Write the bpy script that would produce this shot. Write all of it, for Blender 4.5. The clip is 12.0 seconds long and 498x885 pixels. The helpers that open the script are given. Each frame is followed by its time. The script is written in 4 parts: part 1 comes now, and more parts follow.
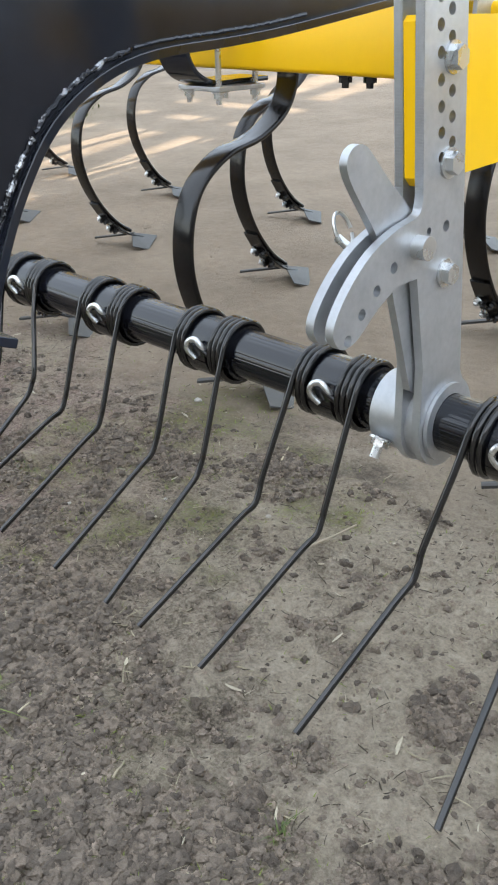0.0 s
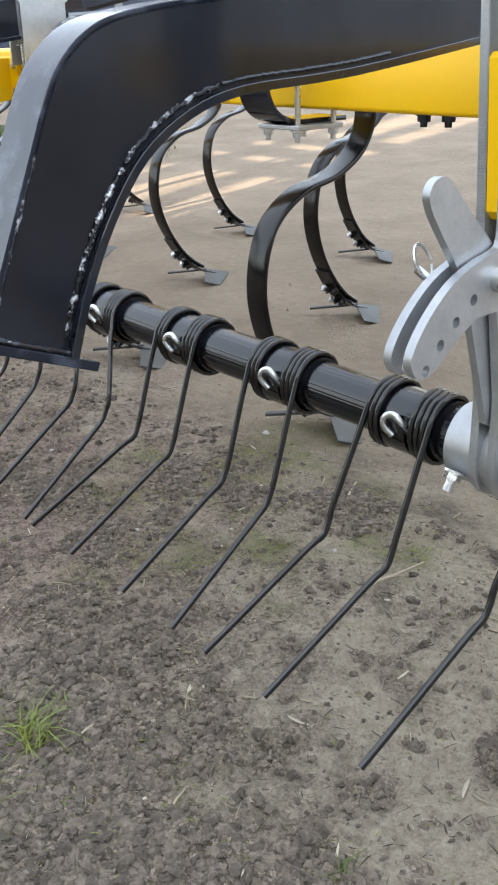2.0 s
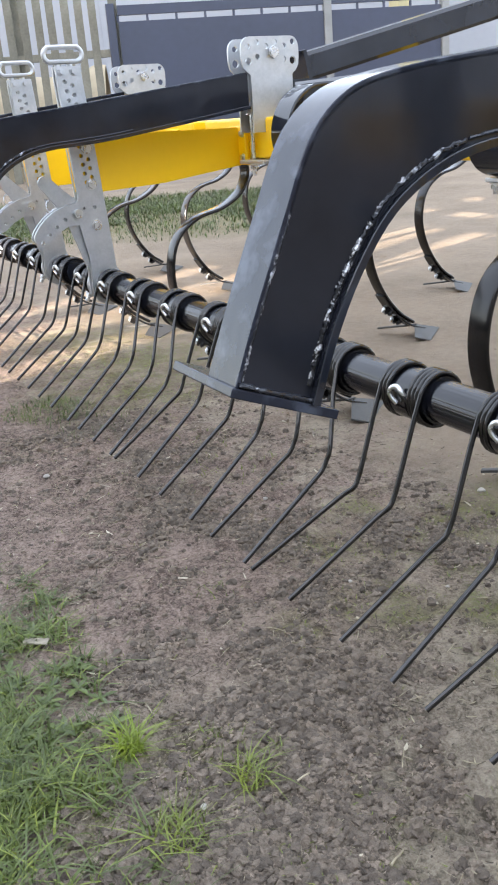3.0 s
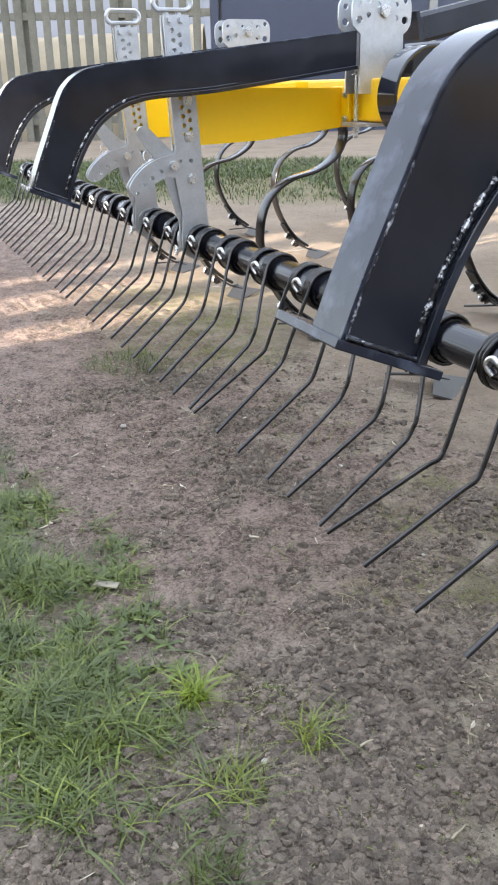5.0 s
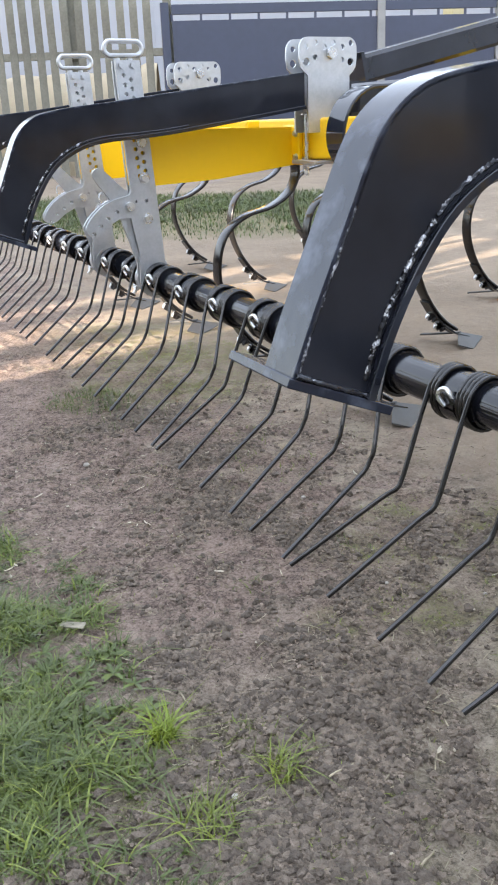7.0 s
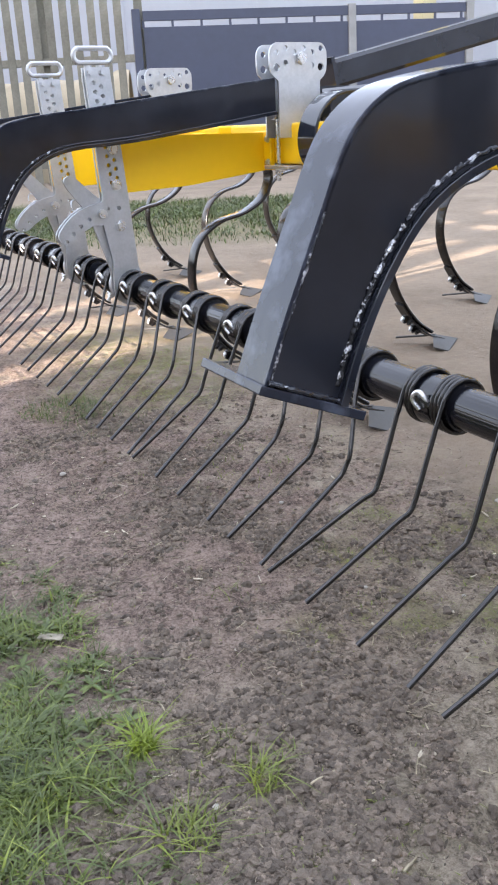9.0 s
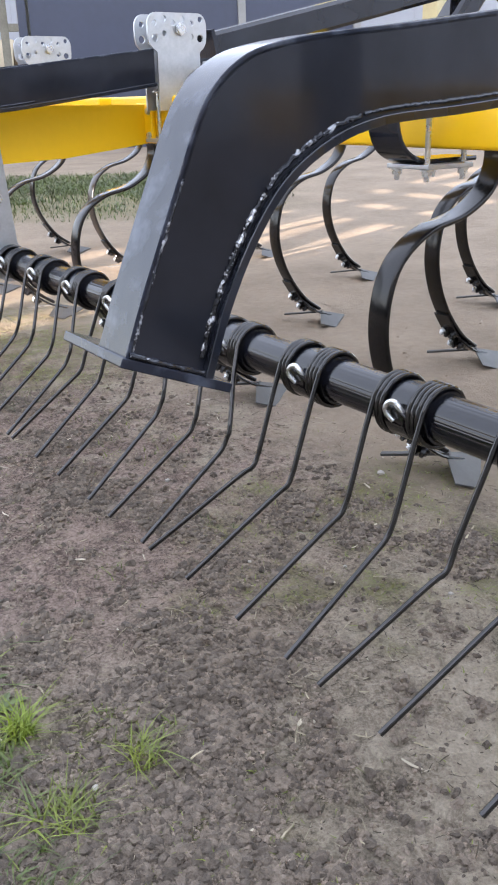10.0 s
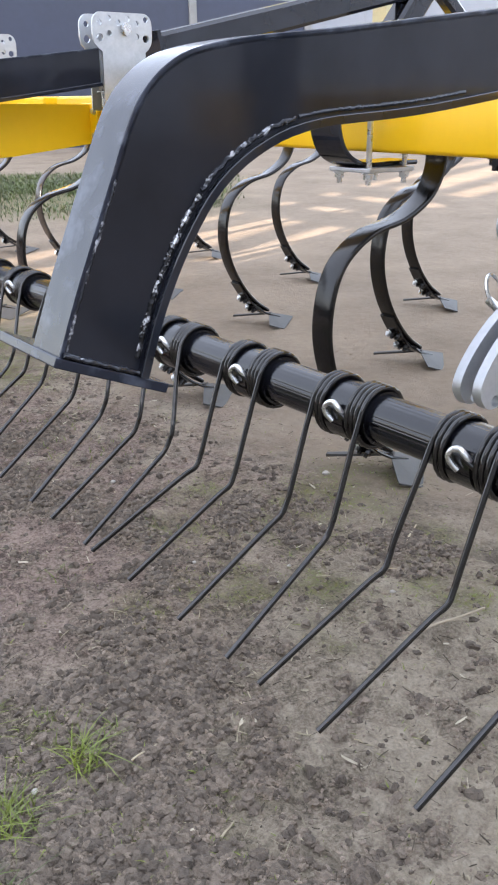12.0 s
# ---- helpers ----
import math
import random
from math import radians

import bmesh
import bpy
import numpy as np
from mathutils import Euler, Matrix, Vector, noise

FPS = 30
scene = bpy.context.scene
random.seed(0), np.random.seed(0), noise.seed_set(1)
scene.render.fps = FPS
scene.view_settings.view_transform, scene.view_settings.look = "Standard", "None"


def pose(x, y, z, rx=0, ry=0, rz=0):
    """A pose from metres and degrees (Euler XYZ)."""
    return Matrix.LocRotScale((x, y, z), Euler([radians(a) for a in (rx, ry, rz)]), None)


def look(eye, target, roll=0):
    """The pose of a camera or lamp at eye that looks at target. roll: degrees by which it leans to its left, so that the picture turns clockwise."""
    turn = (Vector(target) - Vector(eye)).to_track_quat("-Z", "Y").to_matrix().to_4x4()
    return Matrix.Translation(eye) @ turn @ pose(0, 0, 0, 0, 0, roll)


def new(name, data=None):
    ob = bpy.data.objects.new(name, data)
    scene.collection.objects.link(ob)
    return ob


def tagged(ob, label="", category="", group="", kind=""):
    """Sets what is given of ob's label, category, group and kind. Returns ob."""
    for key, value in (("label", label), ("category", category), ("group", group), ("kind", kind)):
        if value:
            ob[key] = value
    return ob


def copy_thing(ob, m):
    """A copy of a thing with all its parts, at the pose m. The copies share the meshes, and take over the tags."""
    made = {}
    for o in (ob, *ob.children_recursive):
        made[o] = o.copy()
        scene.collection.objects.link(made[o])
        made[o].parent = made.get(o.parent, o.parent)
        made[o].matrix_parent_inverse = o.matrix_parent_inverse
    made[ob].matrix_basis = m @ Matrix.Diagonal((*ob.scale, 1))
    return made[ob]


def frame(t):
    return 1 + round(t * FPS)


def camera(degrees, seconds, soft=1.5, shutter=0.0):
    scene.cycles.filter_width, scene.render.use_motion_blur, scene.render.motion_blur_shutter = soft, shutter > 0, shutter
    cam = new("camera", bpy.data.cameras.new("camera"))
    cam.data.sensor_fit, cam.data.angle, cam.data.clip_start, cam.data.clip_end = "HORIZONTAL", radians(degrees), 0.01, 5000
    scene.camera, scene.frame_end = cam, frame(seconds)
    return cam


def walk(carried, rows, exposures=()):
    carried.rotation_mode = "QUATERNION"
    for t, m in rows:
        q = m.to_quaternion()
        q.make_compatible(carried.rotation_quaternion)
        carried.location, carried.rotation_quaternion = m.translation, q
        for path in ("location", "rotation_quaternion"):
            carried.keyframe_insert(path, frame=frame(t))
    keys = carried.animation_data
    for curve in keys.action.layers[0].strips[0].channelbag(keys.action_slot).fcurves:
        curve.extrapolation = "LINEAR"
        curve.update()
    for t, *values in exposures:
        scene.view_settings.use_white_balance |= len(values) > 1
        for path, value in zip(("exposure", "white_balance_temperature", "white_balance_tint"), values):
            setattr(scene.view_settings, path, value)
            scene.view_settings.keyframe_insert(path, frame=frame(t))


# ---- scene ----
cam = camera(31.6, 12.0, soft=2.0)
PATH = [
    (0, (0.718, -0.854, 0.926), (-0.551, 0.415, 0.043), -1.8),
    (0.5, (0.716, -0.863, 0.916), (-0.586, 0.378, 0.04), -1.2),
    (1, (0.717, -0.868, 0.909), (-0.601, 0.358, 0.036), -0.3),
    (1.5, (0.724, -0.87, 0.92), (-0.628, 0.366, 0.116), -1.4),
    (2, (0.716, -0.872, 0.917), (-0.674, 0.322, 0.117), -1.8),
    (2.5, (0.707, -0.887, 0.927), (-0.809, 0.183, 0.181), -3.7),
    (3, (0.697, -0.920, 0.915), (-0.978, -0.051, 0.255), -4.6),
    (3.5, (0.692, -0.948, 0.905), (-1.043, -0.194, 0.257), -2.8),
    (3.7, (0.694, -0.952, 0.905), (-1.046, -0.207, 0.258), -2.3),
    (5.3, (0.67, -0.949, 0.887), (-1.032, -0.202, 0.148), -0.8),
    (5.5, (0.673, -0.938, 0.889), (-0.999, -0.121, 0.154), -1.3),
    (6, (0.682, -0.93, 0.89), (-0.981, -0.091, 0.162), -2.1),
    (6.5, (0.686, -0.938, 0.894), (-0.989, -0.089, 0.205), -1.7),
    (7, (0.694, -0.948, 0.905), (-1.016, -0.14, 0.254), -2.5),
    (7.2, (0.69, -0.96, 0.91), (-1.039, -0.182, 0.274), -2.7),
    (8.8, (0.692, -0.942, 0.908), (-1.016, -0.116, 0.274), -3.4),
    (9, (0.691, -0.938, 0.906), (-1.001, -0.087, 0.263), -3.1),
    (9.5, (0.694, -0.909, 0.895), (-0.912, 0.072, 0.22), -1.8),
    (10, (0.703, -0.9, 0.893), (-0.86, 0.136, 0.197), -2.0),
    (10.5, (0.704, -0.899, 0.891), (-0.852, 0.14, 0.184), -1.8),
    (11, (0.705, -0.895, 0.889), (-0.833, 0.166, 0.175), -1.4),
    (11.5, (0.718, -0.882, 0.89), (-0.773, 0.254, 0.192), -0.6),
    (12, (0.719, -0.886, 0.892), (-0.784, 0.236, 0.197), -1.1),
]
walk(cam, [(t, look(eye, target, roll)) for t, eye, target, roll in PATH], exposures=[(t, 3.38 + e, k, tint) for t, e, k, tint in ((0, -0.10, 7050, 11), (2.0, -0.08, 7050, 12), (3.0, 0.0, 6950, 15), (7.2, 0.0, 6900, 15), (9.0, 0.0, 6850, 19), (12, 0.0, 6900, 18))])

# ---- world, sun ----
world = bpy.data.worlds.new("sky")
scene.world = world
world.use_nodes = True
wn, wl = world.node_tree.nodes, world.node_tree.links
sky = wn.new("ShaderNodeTexSky")
sky.sky_type = "NISHITA"
sky.sun_disc = False
SUN_EL, SUN_AZ = 13.0, 163.0      # degrees above the horizon; compass degrees clockwise from +y
sky.sun_elevation, sky.sun_rotation = radians(SUN_EL), radians(SUN_AZ)
sky.air_density, sky.dust_density, sky.ozone_density = 1.0, 1.5, 1.2
wn["Background"].inputs["Strength"].default_value = 0.15
veil = wn.new("ShaderNodeMix")          # a thin even veil of cloud over the whole sky
veil.data_type, veil.blend_type = "RGBA", "MIX"
veil.inputs["Factor"].default_value = 0.75
veil.inputs["B"].default_value = (1.62, 1.86, 2.18, 1)
wl.new(sky.outputs[0], veil.inputs["A"])
wl.new(veil.outputs["Result"], wn["Background"].inputs["Color"])
sun = new("sun", bpy.data.lights.new("sun", "SUN"))
sun.data.energy, sun.data.angle, sun.data.color = 2.6, radians(0.55), (1.0, 0.91, 0.78)
a, e = radians(SUN_AZ), radians(SUN_EL)
sun.matrix_world = look((0, 0, 0), (-math.sin(a) * math.cos(e), -math.cos(a) * math.cos(e), -math.sin(e)))


# ---- materials ----
def material(name, colour, rough=0.5, metal=0.0, dark=None, scale=8.0, fine=60.0, bump=0.15, spread=0.12, detail=6.0,
             coat=0.0, island=0.0, rough_spread=0.12, bounds=(0.3, 0.72)):
    """A surface with variation at two scales, in object metres."""
    m = bpy.data.materials.new(name)
    m.use_nodes = True
    n, l = m.node_tree.nodes, m.node_tree.links
    b = n["Principled BSDF"]
    tc = n.new("ShaderNodeTexCoord")
    big, small = n.new("ShaderNodeTexNoise"), n.new("ShaderNodeTexNoise")
    big.inputs["Scale"].default_value, big.inputs["Detail"].default_value = scale, detail
    small.inputs["Scale"].default_value, small.inputs["Detail"].default_value = fine, 4
    for t in (big, small):
        l.new(tc.outputs["Object"], t.inputs["Vector"])
    ramp = n.new("ShaderNodeValToRGB")
    ramp.color_ramp.elements[0].position, ramp.color_ramp.elements[1].position = bounds
    d = dark or tuple(c * (1 - 2.2 * spread) for c in colour)
    ramp.color_ramp.elements[0].color, ramp.color_ramp.elements[1].color = (*d, 1), (*colour, 1)
    mix = n.new("ShaderNodeMath")
    mix.operation = "MULTIPLY_ADD"
    mix.inputs[1].default_value, mix.inputs[2].default_value = 0.35, 0.0
    l.new(small.outputs["Fac"], mix.inputs[0])
    add = n.new("ShaderNodeMath")
    add.operation = "MULTIPLY_ADD"
    add.inputs[1].default_value = 0.65
    l.new(big.outputs["Fac"], add.inputs[0])
    l.new(mix.outputs[0], add.inputs[2])
    l.new(add.outputs[0], ramp.inputs["Fac"])
    last = ramp.outputs["Color"]
    if island:
        info, hsv = n.new("ShaderNodeNewGeometry"), n.new("ShaderNodeHueSaturation")
        oi, s = n.new("ShaderNodeObjectInfo"), n.new("ShaderNodeMath")
        s.operation = "ADD"
        l.new(info.outputs["Random Per Island"], s.inputs[0])
        l.new(oi.outputs["Random"], s.inputs[1])
        mr = n.new("ShaderNodeMapRange")
        mr.inputs["From Max"].default_value = 2.0
        mr.inputs["To Min"].default_value, mr.inputs["To Max"].default_value = 1 - island, 1 + island
        l.new(s.outputs[0], mr.inputs["Value"])
        l.new(mr.outputs[0], hsv.inputs["Value"])
        l.new(last, hsv.inputs["Color"])
        last = hsv.outputs["Color"]
    l.new(last, b.inputs["Base Color"])
    mr2 = n.new("ShaderNodeMapRange")
    mr2.inputs["To Min"].default_value = max(0.02, rough - rough_spread)
    mr2.inputs["To Max"].default_value = min(1.0, rough + rough_spread)
    l.new(big.outputs["Fac"], mr2.inputs["Value"])
    l.new(mr2.outputs[0], b.inputs["Roughness"])
    b.inputs["Metallic"].default_value = metal
    b.inputs["Coat Weight"].default_value, b.inputs["Coat Roughness"].default_value = coat, 0.05
    bp = n.new("ShaderNodeBump")
    bp.inputs["Strength"].default_value, bp.inputs["Distance"].default_value = bump, 0.004
    l.new(small.outputs["Fac"], bp.inputs["Height"])
    l.new(bp.outputs[0], b.inputs["Normal"])
    return m


BLACK = material("black_paint", (0.019, 0.022, 0.031), 0.075, scale=9, fine=12, bump=0.07, spread=0.22, rough_spread=0.04)
# bent plate: bluish sky reflection and pale scuffs put into the paint's colour
BLACK_SKY_STREAK = material("black_paint_with_sky_streaks", (0.060, 0.071, 0.098), 0.11, dark=(0.013, 0.017, 0.029), scale=26, fine=13, bump=0.40, rough_spread=0.08, bounds=(0.50, 0.68))
BLACK_SKY_STREAK.node_tree.nodes["Principled BSDF"].inputs["Specular IOR Level"].default_value = 0.36
BLACK_PLATE = material("black_paint_on_plate", (0.021, 0.023, 0.031), 0.12, scale=9, fine=12, bump=0.10, spread=0.22, rough_spread=0.05)
BLACK_PLATE.node_tree.nodes["Principled BSDF"].inputs["Specular IOR Level"].default_value = 0.30
BLACK_WIRE = material("black_spring_steel", (0.012, 0.0112, 0.0112), 0.07, scale=20, fine=150, bump=0.04, spread=0.25, rough_spread=0.05)
BLACK_WIRE.node_tree.nodes["Principled BSDF"].inputs["Specular IOR Level"].default_value = 0.60
BLACK_SPRING = material("black_spring_leaf", (0.0105, 0.0095, 0.0095), 0.22, scale=14, fine=60, bump=0.05, spread=0.25)
BLACK_SPRING.node_tree.nodes["Principled BSDF"].inputs["Specular IOR Level"].default_value = 0.36
DRAWN = material("black_drawn_pipe", (0.006, 0.007, 0.011), 0.09, scale=9, fine=40, bump=0.02, spread=0.2, rough_spread=0.04)
# silver glints of the glossy weld are put into its colour by noise
WELD = material("black_weld_with_bright_glints", (0.50, 0.51, 0.53), 0.22, metal=0.6, dark=(0.018, 0.019, 0.022), scale=60, fine=240, bump=0.4, bounds=(0.51, 0.585))
# bright scuffs, with the edge's highlight streaks put into the colour
SCUFF_GLINT = material("painted_weld_scuffs_and_glints", (0.36, 0.37, 0.40), 0.25, metal=0.4, dark=(0.020, 0.022, 0.028), scale=45, fine=200, bump=0.4, bounds=(0.53, 0.60))
YELLOW = material("yellow_paint", (1.0, 0.575, 0.001), 0.40, scale=3, fine=45, bump=0.03, spread=0.03, rough_spread=0.07)
FADED = material("faded_yellow_paint", (0.42, 0.375, 0.22), 0.6, scale=1.5, fine=20, bump=0.05, spread=0.1)
GALV = material("galvanised_steel", (0.537, 0.553, 0.571), 0.42, metal=0.75, dark=(0.398, 0.415, 0.432), scale=22, fine=120, bump=0.05)
ZINC = material("bright_zinc", (0.66, 0.67, 0.67), 0.28, metal=0.9, scale=40, fine=200, bump=0.05, spread=0.06)
SHARE = material("grey_share_steel", (0.058, 0.057, 0.055), 0.62, metal=0.1, scale=14, fine=90, bump=0.1, spread=0.14)
WOOD = material("weathered_fence_wood", (0.200, 0.195, 0.160), 0.85, dark=(0.115, 0.110, 0.088), scale=3, fine=30, bump=0.3, island=0.25)
BLUE = material("dark_blue_sheet_steel", (0.038, 0.048, 0.084), 0.5, scale=0.7, fine=9, bump=0.05, spread=0.12)
GREYPOST = material("grey_gate_post", (0.240, 0.248, 0.248), 0.6, scale=5, fine=50, bump=0.1)
WHITE = material("white_cladding", (0.27, 0.30, 0.35), 0.55, scale=0.6, fine=8, bump=0.04, spread=0.05)
# wall of the unseen side hall, pale to brighten reflections
PALE_REFLECTOR = material("pale_reflector_cladding", (0.74, 0.75, 0.78), 0.7, scale=0.6, fine=8, bump=0.04, spread=0.05)
CLADDING = material("grey_hall_cladding", (0.42, 0.41, 0.39), 0.7, scale=0.6, fine=8, bump=0.04, spread=0.08)
TARRED = material("tarred_boards", (0.075, 0.065, 0.055), 0.85, scale=0.8, fine=10, bump=0.2, spread=0.15)
STRAW = material("dry_straw", (0.460, 0.402, 0.280), 0.8, dark=(0.230, 0.196, 0.129), scale=20, fine=120, bump=0.2, island=0.3)
DRY_LEAF = material("dry_husk", (0.52, 0.47, 0.37), 0.8, dark=(0.30, 0.26, 0.19), scale=20, fine=120, bump=0.2, island=0.3)
SANDY = material("pale_heap_sand", (0.42, 0.35, 0.24), 0.95, dark=(0.30, 0.25, 0.17), scale=2, fine=30, bump=0.4)
ROTTED = material("rotted_stalks", (0.100, 0.078, 0.052), 0.9, dark=(0.038, 0.030, 0.021), scale=20, fine=120, bump=0.2, island=0.4)
CHIP = material("weathered_chip", (0.36, 0.325, 0.25), 0.85, dark=(0.17, 0.15, 0.115), scale=45, fine=160, bump=0.6)
TWIG = material("dry_twig", (0.36, 0.30, 0.22), 0.8, scale=20, fine=120, bump=0.3)
PEBBLE = material("pale_stone", (0.38, 0.355, 0.31), 0.7, scale=25, fine=150, bump=0.3, island=0.2)
GRASS = material("grass_blade", (0.102, 0.136, 0.019), 0.5, dark=(0.027, 0.046, 0.007), scale=6, fine=40, bump=0.05, island=0.45)
GRASS_PALE = material("pale_grass_blade", (0.190, 0.225, 0.030), 0.5, dark=(0.085, 0.115, 0.018), scale=6, fine=40, bump=0.05, island=0.4)
GRASS_FRESH = material("fresh_grass_blade", (0.27, 0.34, 0.022), 0.5, dark=(0.13, 0.19, 0.014), scale=6, fine=40, bump=0.05, island=0.35)
CLOD = material("soil_clod", (0.275, 0.219, 0.170), 0.95, dark=(0.098, 0.077, 0.059), scale=90, fine=480, bump=1.0, island=0.60)


def lengthwise_ripple(m, across, strength):
    """Fine drawing marks along local x, as on a rolled pipe."""
    n, l = m.node_tree.nodes, m.node_tree.links
    tc, mp, tex, bp = n.new("ShaderNodeTexCoord"), n.new("ShaderNodeMapping"), n.new("ShaderNodeTexNoise"), n.new("ShaderNodeBump")
    mp.inputs["Scale"].default_value = (0.25, across, across)
    tex.inputs["Scale"].default_value, tex.inputs["Detail"].default_value = 1.0, 3.0
    bp.inputs["Strength"].default_value, bp.inputs["Distance"].default_value = strength, 0.004
    l.new(tc.outputs["Object"], mp.inputs["Vector"])
    l.new(mp.outputs[0], tex.inputs["Vector"])
    l.new(tex.outputs["Fac"], bp.inputs["Height"])
    l.new(bp.outputs[0], n["Principled BSDF"].inputs["Normal"])


lengthwise_ripple(DRAWN, 160.0, 0.55)


def soil_material():
    """Bare earth: brown trampled soil behind the harrow, pale grey sand in the yard, a little green moss."""
    m = bpy.data.materials.new("bare_soil")
    m.use_nodes = True
    n, l = m.node_tree.nodes, m.node_tree.links
    b = n["Principled BSDF"]
    b.inputs["Roughness"].default_value = 0.95
    b.inputs["Specular IOR Level"].default_value = 0.2
    tc = n.new("ShaderNodeTexCoord")

    def noise_tex(s, detail=8.0, rough=0.6):
        t = n.new("ShaderNodeTexNoise")
        t.inputs["Scale"].default_value, t.inputs["Detail"].default_value, t.inputs["Roughness"].default_value = s, detail, rough
        l.new(tc.outputs["Object"], t.inputs["Vector"])
        return t.outputs["Fac"]

    def ramp(src, stops):
        r = n.new("ShaderNodeValToRGB")
        while len(r.color_ramp.elements) < len(stops):
            r.color_ramp.elements.new(0.5)
        for el, (p, c) in zip(r.color_ramp.elements, stops):
            el.position, el.color = p, (*c, 1)
        l.new(src, r.inputs["Fac"])
        return r.outputs["Color"]

    def blend(fac, c1, c2):
        x = n.new("ShaderNodeMix")
        x.data_type = "RGBA"
        l.new(fac, x.inputs["Factor"])
        l.new(c1, x.inputs["A"])
        l.new(c2, x.inputs["B"])
        return x.outputs["Result"]

    def maths(op, u, v, w=None):
        x = n.new("ShaderNodeMath")
        x.operation = op
        x.use_clamp = op == "MULTIPLY_ADD"
        for i, q in enumerate((u, v, w)):
            if q is None:
                continue
            if isinstance(q, (int, float)):
                x.inputs[i].default_value = q
            else:
                l.new(q, x.inputs[i])
        return x.outputs[0]

    fine, mid, big = noise_tex(70), noise_tex(11), noise_tex(1.3, 5)
    sep = n.new("ShaderNodeSeparateXYZ")
    l.new(tc.outputs["Object"], sep.inputs[0])
    grain = maths("MULTIPLY_ADD", noise_tex(190, 6, 0.7), 0.4, maths("MULTIPLY_ADD", fine, 0.35, maths("MULTIPLY", mid, 0.25)))
    grey = ramp(grain, ((0.425, (0.092, 0.076, 0.055)), (0.500, (0.232, 0.192, 0.147)), (0.575, (0.356, 0.301, 0.234))))
    brown = ramp(grain, ((0.425, (0.078, 0.056, 0.045)), (0.500, (0.214, 0.159, 0.131)), (0.575, (0.329, 0.251, 0.208))))
    dust = ramp(grain, ((0.400, (0.212, 0.178, 0.136)), (0.500, (0.323, 0.273, 0.210)), (0.600, (0.424, 0.363, 0.282))))
    west = maths("MULTIPLY_ADD", maths("ADD", sep.outputs[0], maths("MULTIPLY", big, 0.9)), -1.8, 0.30)
    soil = blend(west, grey, brown)
    dm = n.new("ShaderNodeMapRange")
    dm.inputs["From Min"].default_value, dm.inputs["From Max"].default_value = 0.47, 0.62
    l.new(maths("MULTIPLY_ADD", noise_tex(6.5, 8, 0.66), 0.75, maths("MULTIPLY_ADD", maths("MINIMUM", maths("MAXIMUM", sep.outputs[1], -0.9), 0.5), 0.17, maths("MULTIPLY_ADD", maths("MINIMUM", maths("MAXIMUM", sep.outputs[0], -0.55), 0.45), 0.27, 0.228))), dm.inputs["Value"])
    soil = blend(dm.outputs[0], soil, dust)
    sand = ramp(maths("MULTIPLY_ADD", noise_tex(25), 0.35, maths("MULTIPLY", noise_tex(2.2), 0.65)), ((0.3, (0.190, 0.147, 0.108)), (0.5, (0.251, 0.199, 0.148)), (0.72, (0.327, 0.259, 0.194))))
    # streaks of sunlight on the yard, put into the sand's colour
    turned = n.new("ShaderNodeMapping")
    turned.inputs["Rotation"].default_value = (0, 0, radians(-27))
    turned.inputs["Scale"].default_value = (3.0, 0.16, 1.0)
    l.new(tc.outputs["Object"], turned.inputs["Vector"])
    sunlit_streaks = n.new("ShaderNodeTexNoise")
    sunlit_streaks.inputs["Scale"].default_value, sunlit_streaks.inputs["Detail"].default_value = 1.0, 5.0
    l.new(turned.outputs[0], sunlit_streaks.inputs["Vector"])
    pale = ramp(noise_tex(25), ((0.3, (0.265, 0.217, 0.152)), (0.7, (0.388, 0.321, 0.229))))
    streak_range = n.new("ShaderNodeMapRange")
    streak_range.inputs["From Min"].default_value, streak_range.inputs["From Max"].default_value = 0.50, 0.66
    l.new(sunlit_streaks.outputs["Fac"], streak_range.inputs["Value"])
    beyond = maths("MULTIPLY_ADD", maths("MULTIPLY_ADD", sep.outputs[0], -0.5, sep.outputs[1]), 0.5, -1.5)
    sand = blend(maths("MULTIPLY", streak_range.outputs[0], maths("MULTIPLY_ADD", beyond, 0.8, 0.0)), sand, pale)
    # the yard's pale sand begins half a metre in front of the harrow, with a ragged edge
    edge = maths("MULTIPLY_ADD", maths("ADD", sep.outputs[1], maths("MULTIPLY", noise_tex(2.5), 0.9)), 2.2, -1.75)
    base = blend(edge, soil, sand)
    # darker crumbled earth in broken patches, shade between clods put into its colour
    attr = n.new("ShaderNodeAttribute")
    attr.attribute_name = "crumb"
    dark_crumb_shade = ramp(grain, ((0.425, (0.028, 0.023, 0.018)), (0.500, (0.082, 0.065, 0.050)), (0.575, (0.172, 0.137, 0.107))))
    base = blend(maths("MULTIPLY", attr.outputs["Fac"], 0.80), base, dark_crumb_shade)
    # thin moss and seedlings in patches
    green = ramp(fine, ((0.35, (0.060, 0.070, 0.018)), (0.7, (0.170, 0.165, 0.056))))
    grown = n.new("ShaderNodeAttribute")
    grown.attribute_name = "moss"
    base = blend(maths("MULTIPLY", grown.outputs["Fac"], maths("MULTIPLY_ADD", fine, 2.6, -0.75)), base, green)
    l.new(base, b.inputs["Base Color"])
    bp = n.new("ShaderNodeBump")
    bp.inputs["Strength"].default_value, bp.inputs["Distance"].default_value = 1.0, 0.016
    l.new(maths("ADD", maths("MULTIPLY_ADD", fine, 0.5, maths("MULTIPLY", mid, 0.8)), maths("MULTIPLY", noise_tex(190, 5, 0.75), 0.50)), bp.inputs["Height"])
    l.new(bp.outputs[0], b.inputs["Normal"])
    return m


SOIL = soil_material()


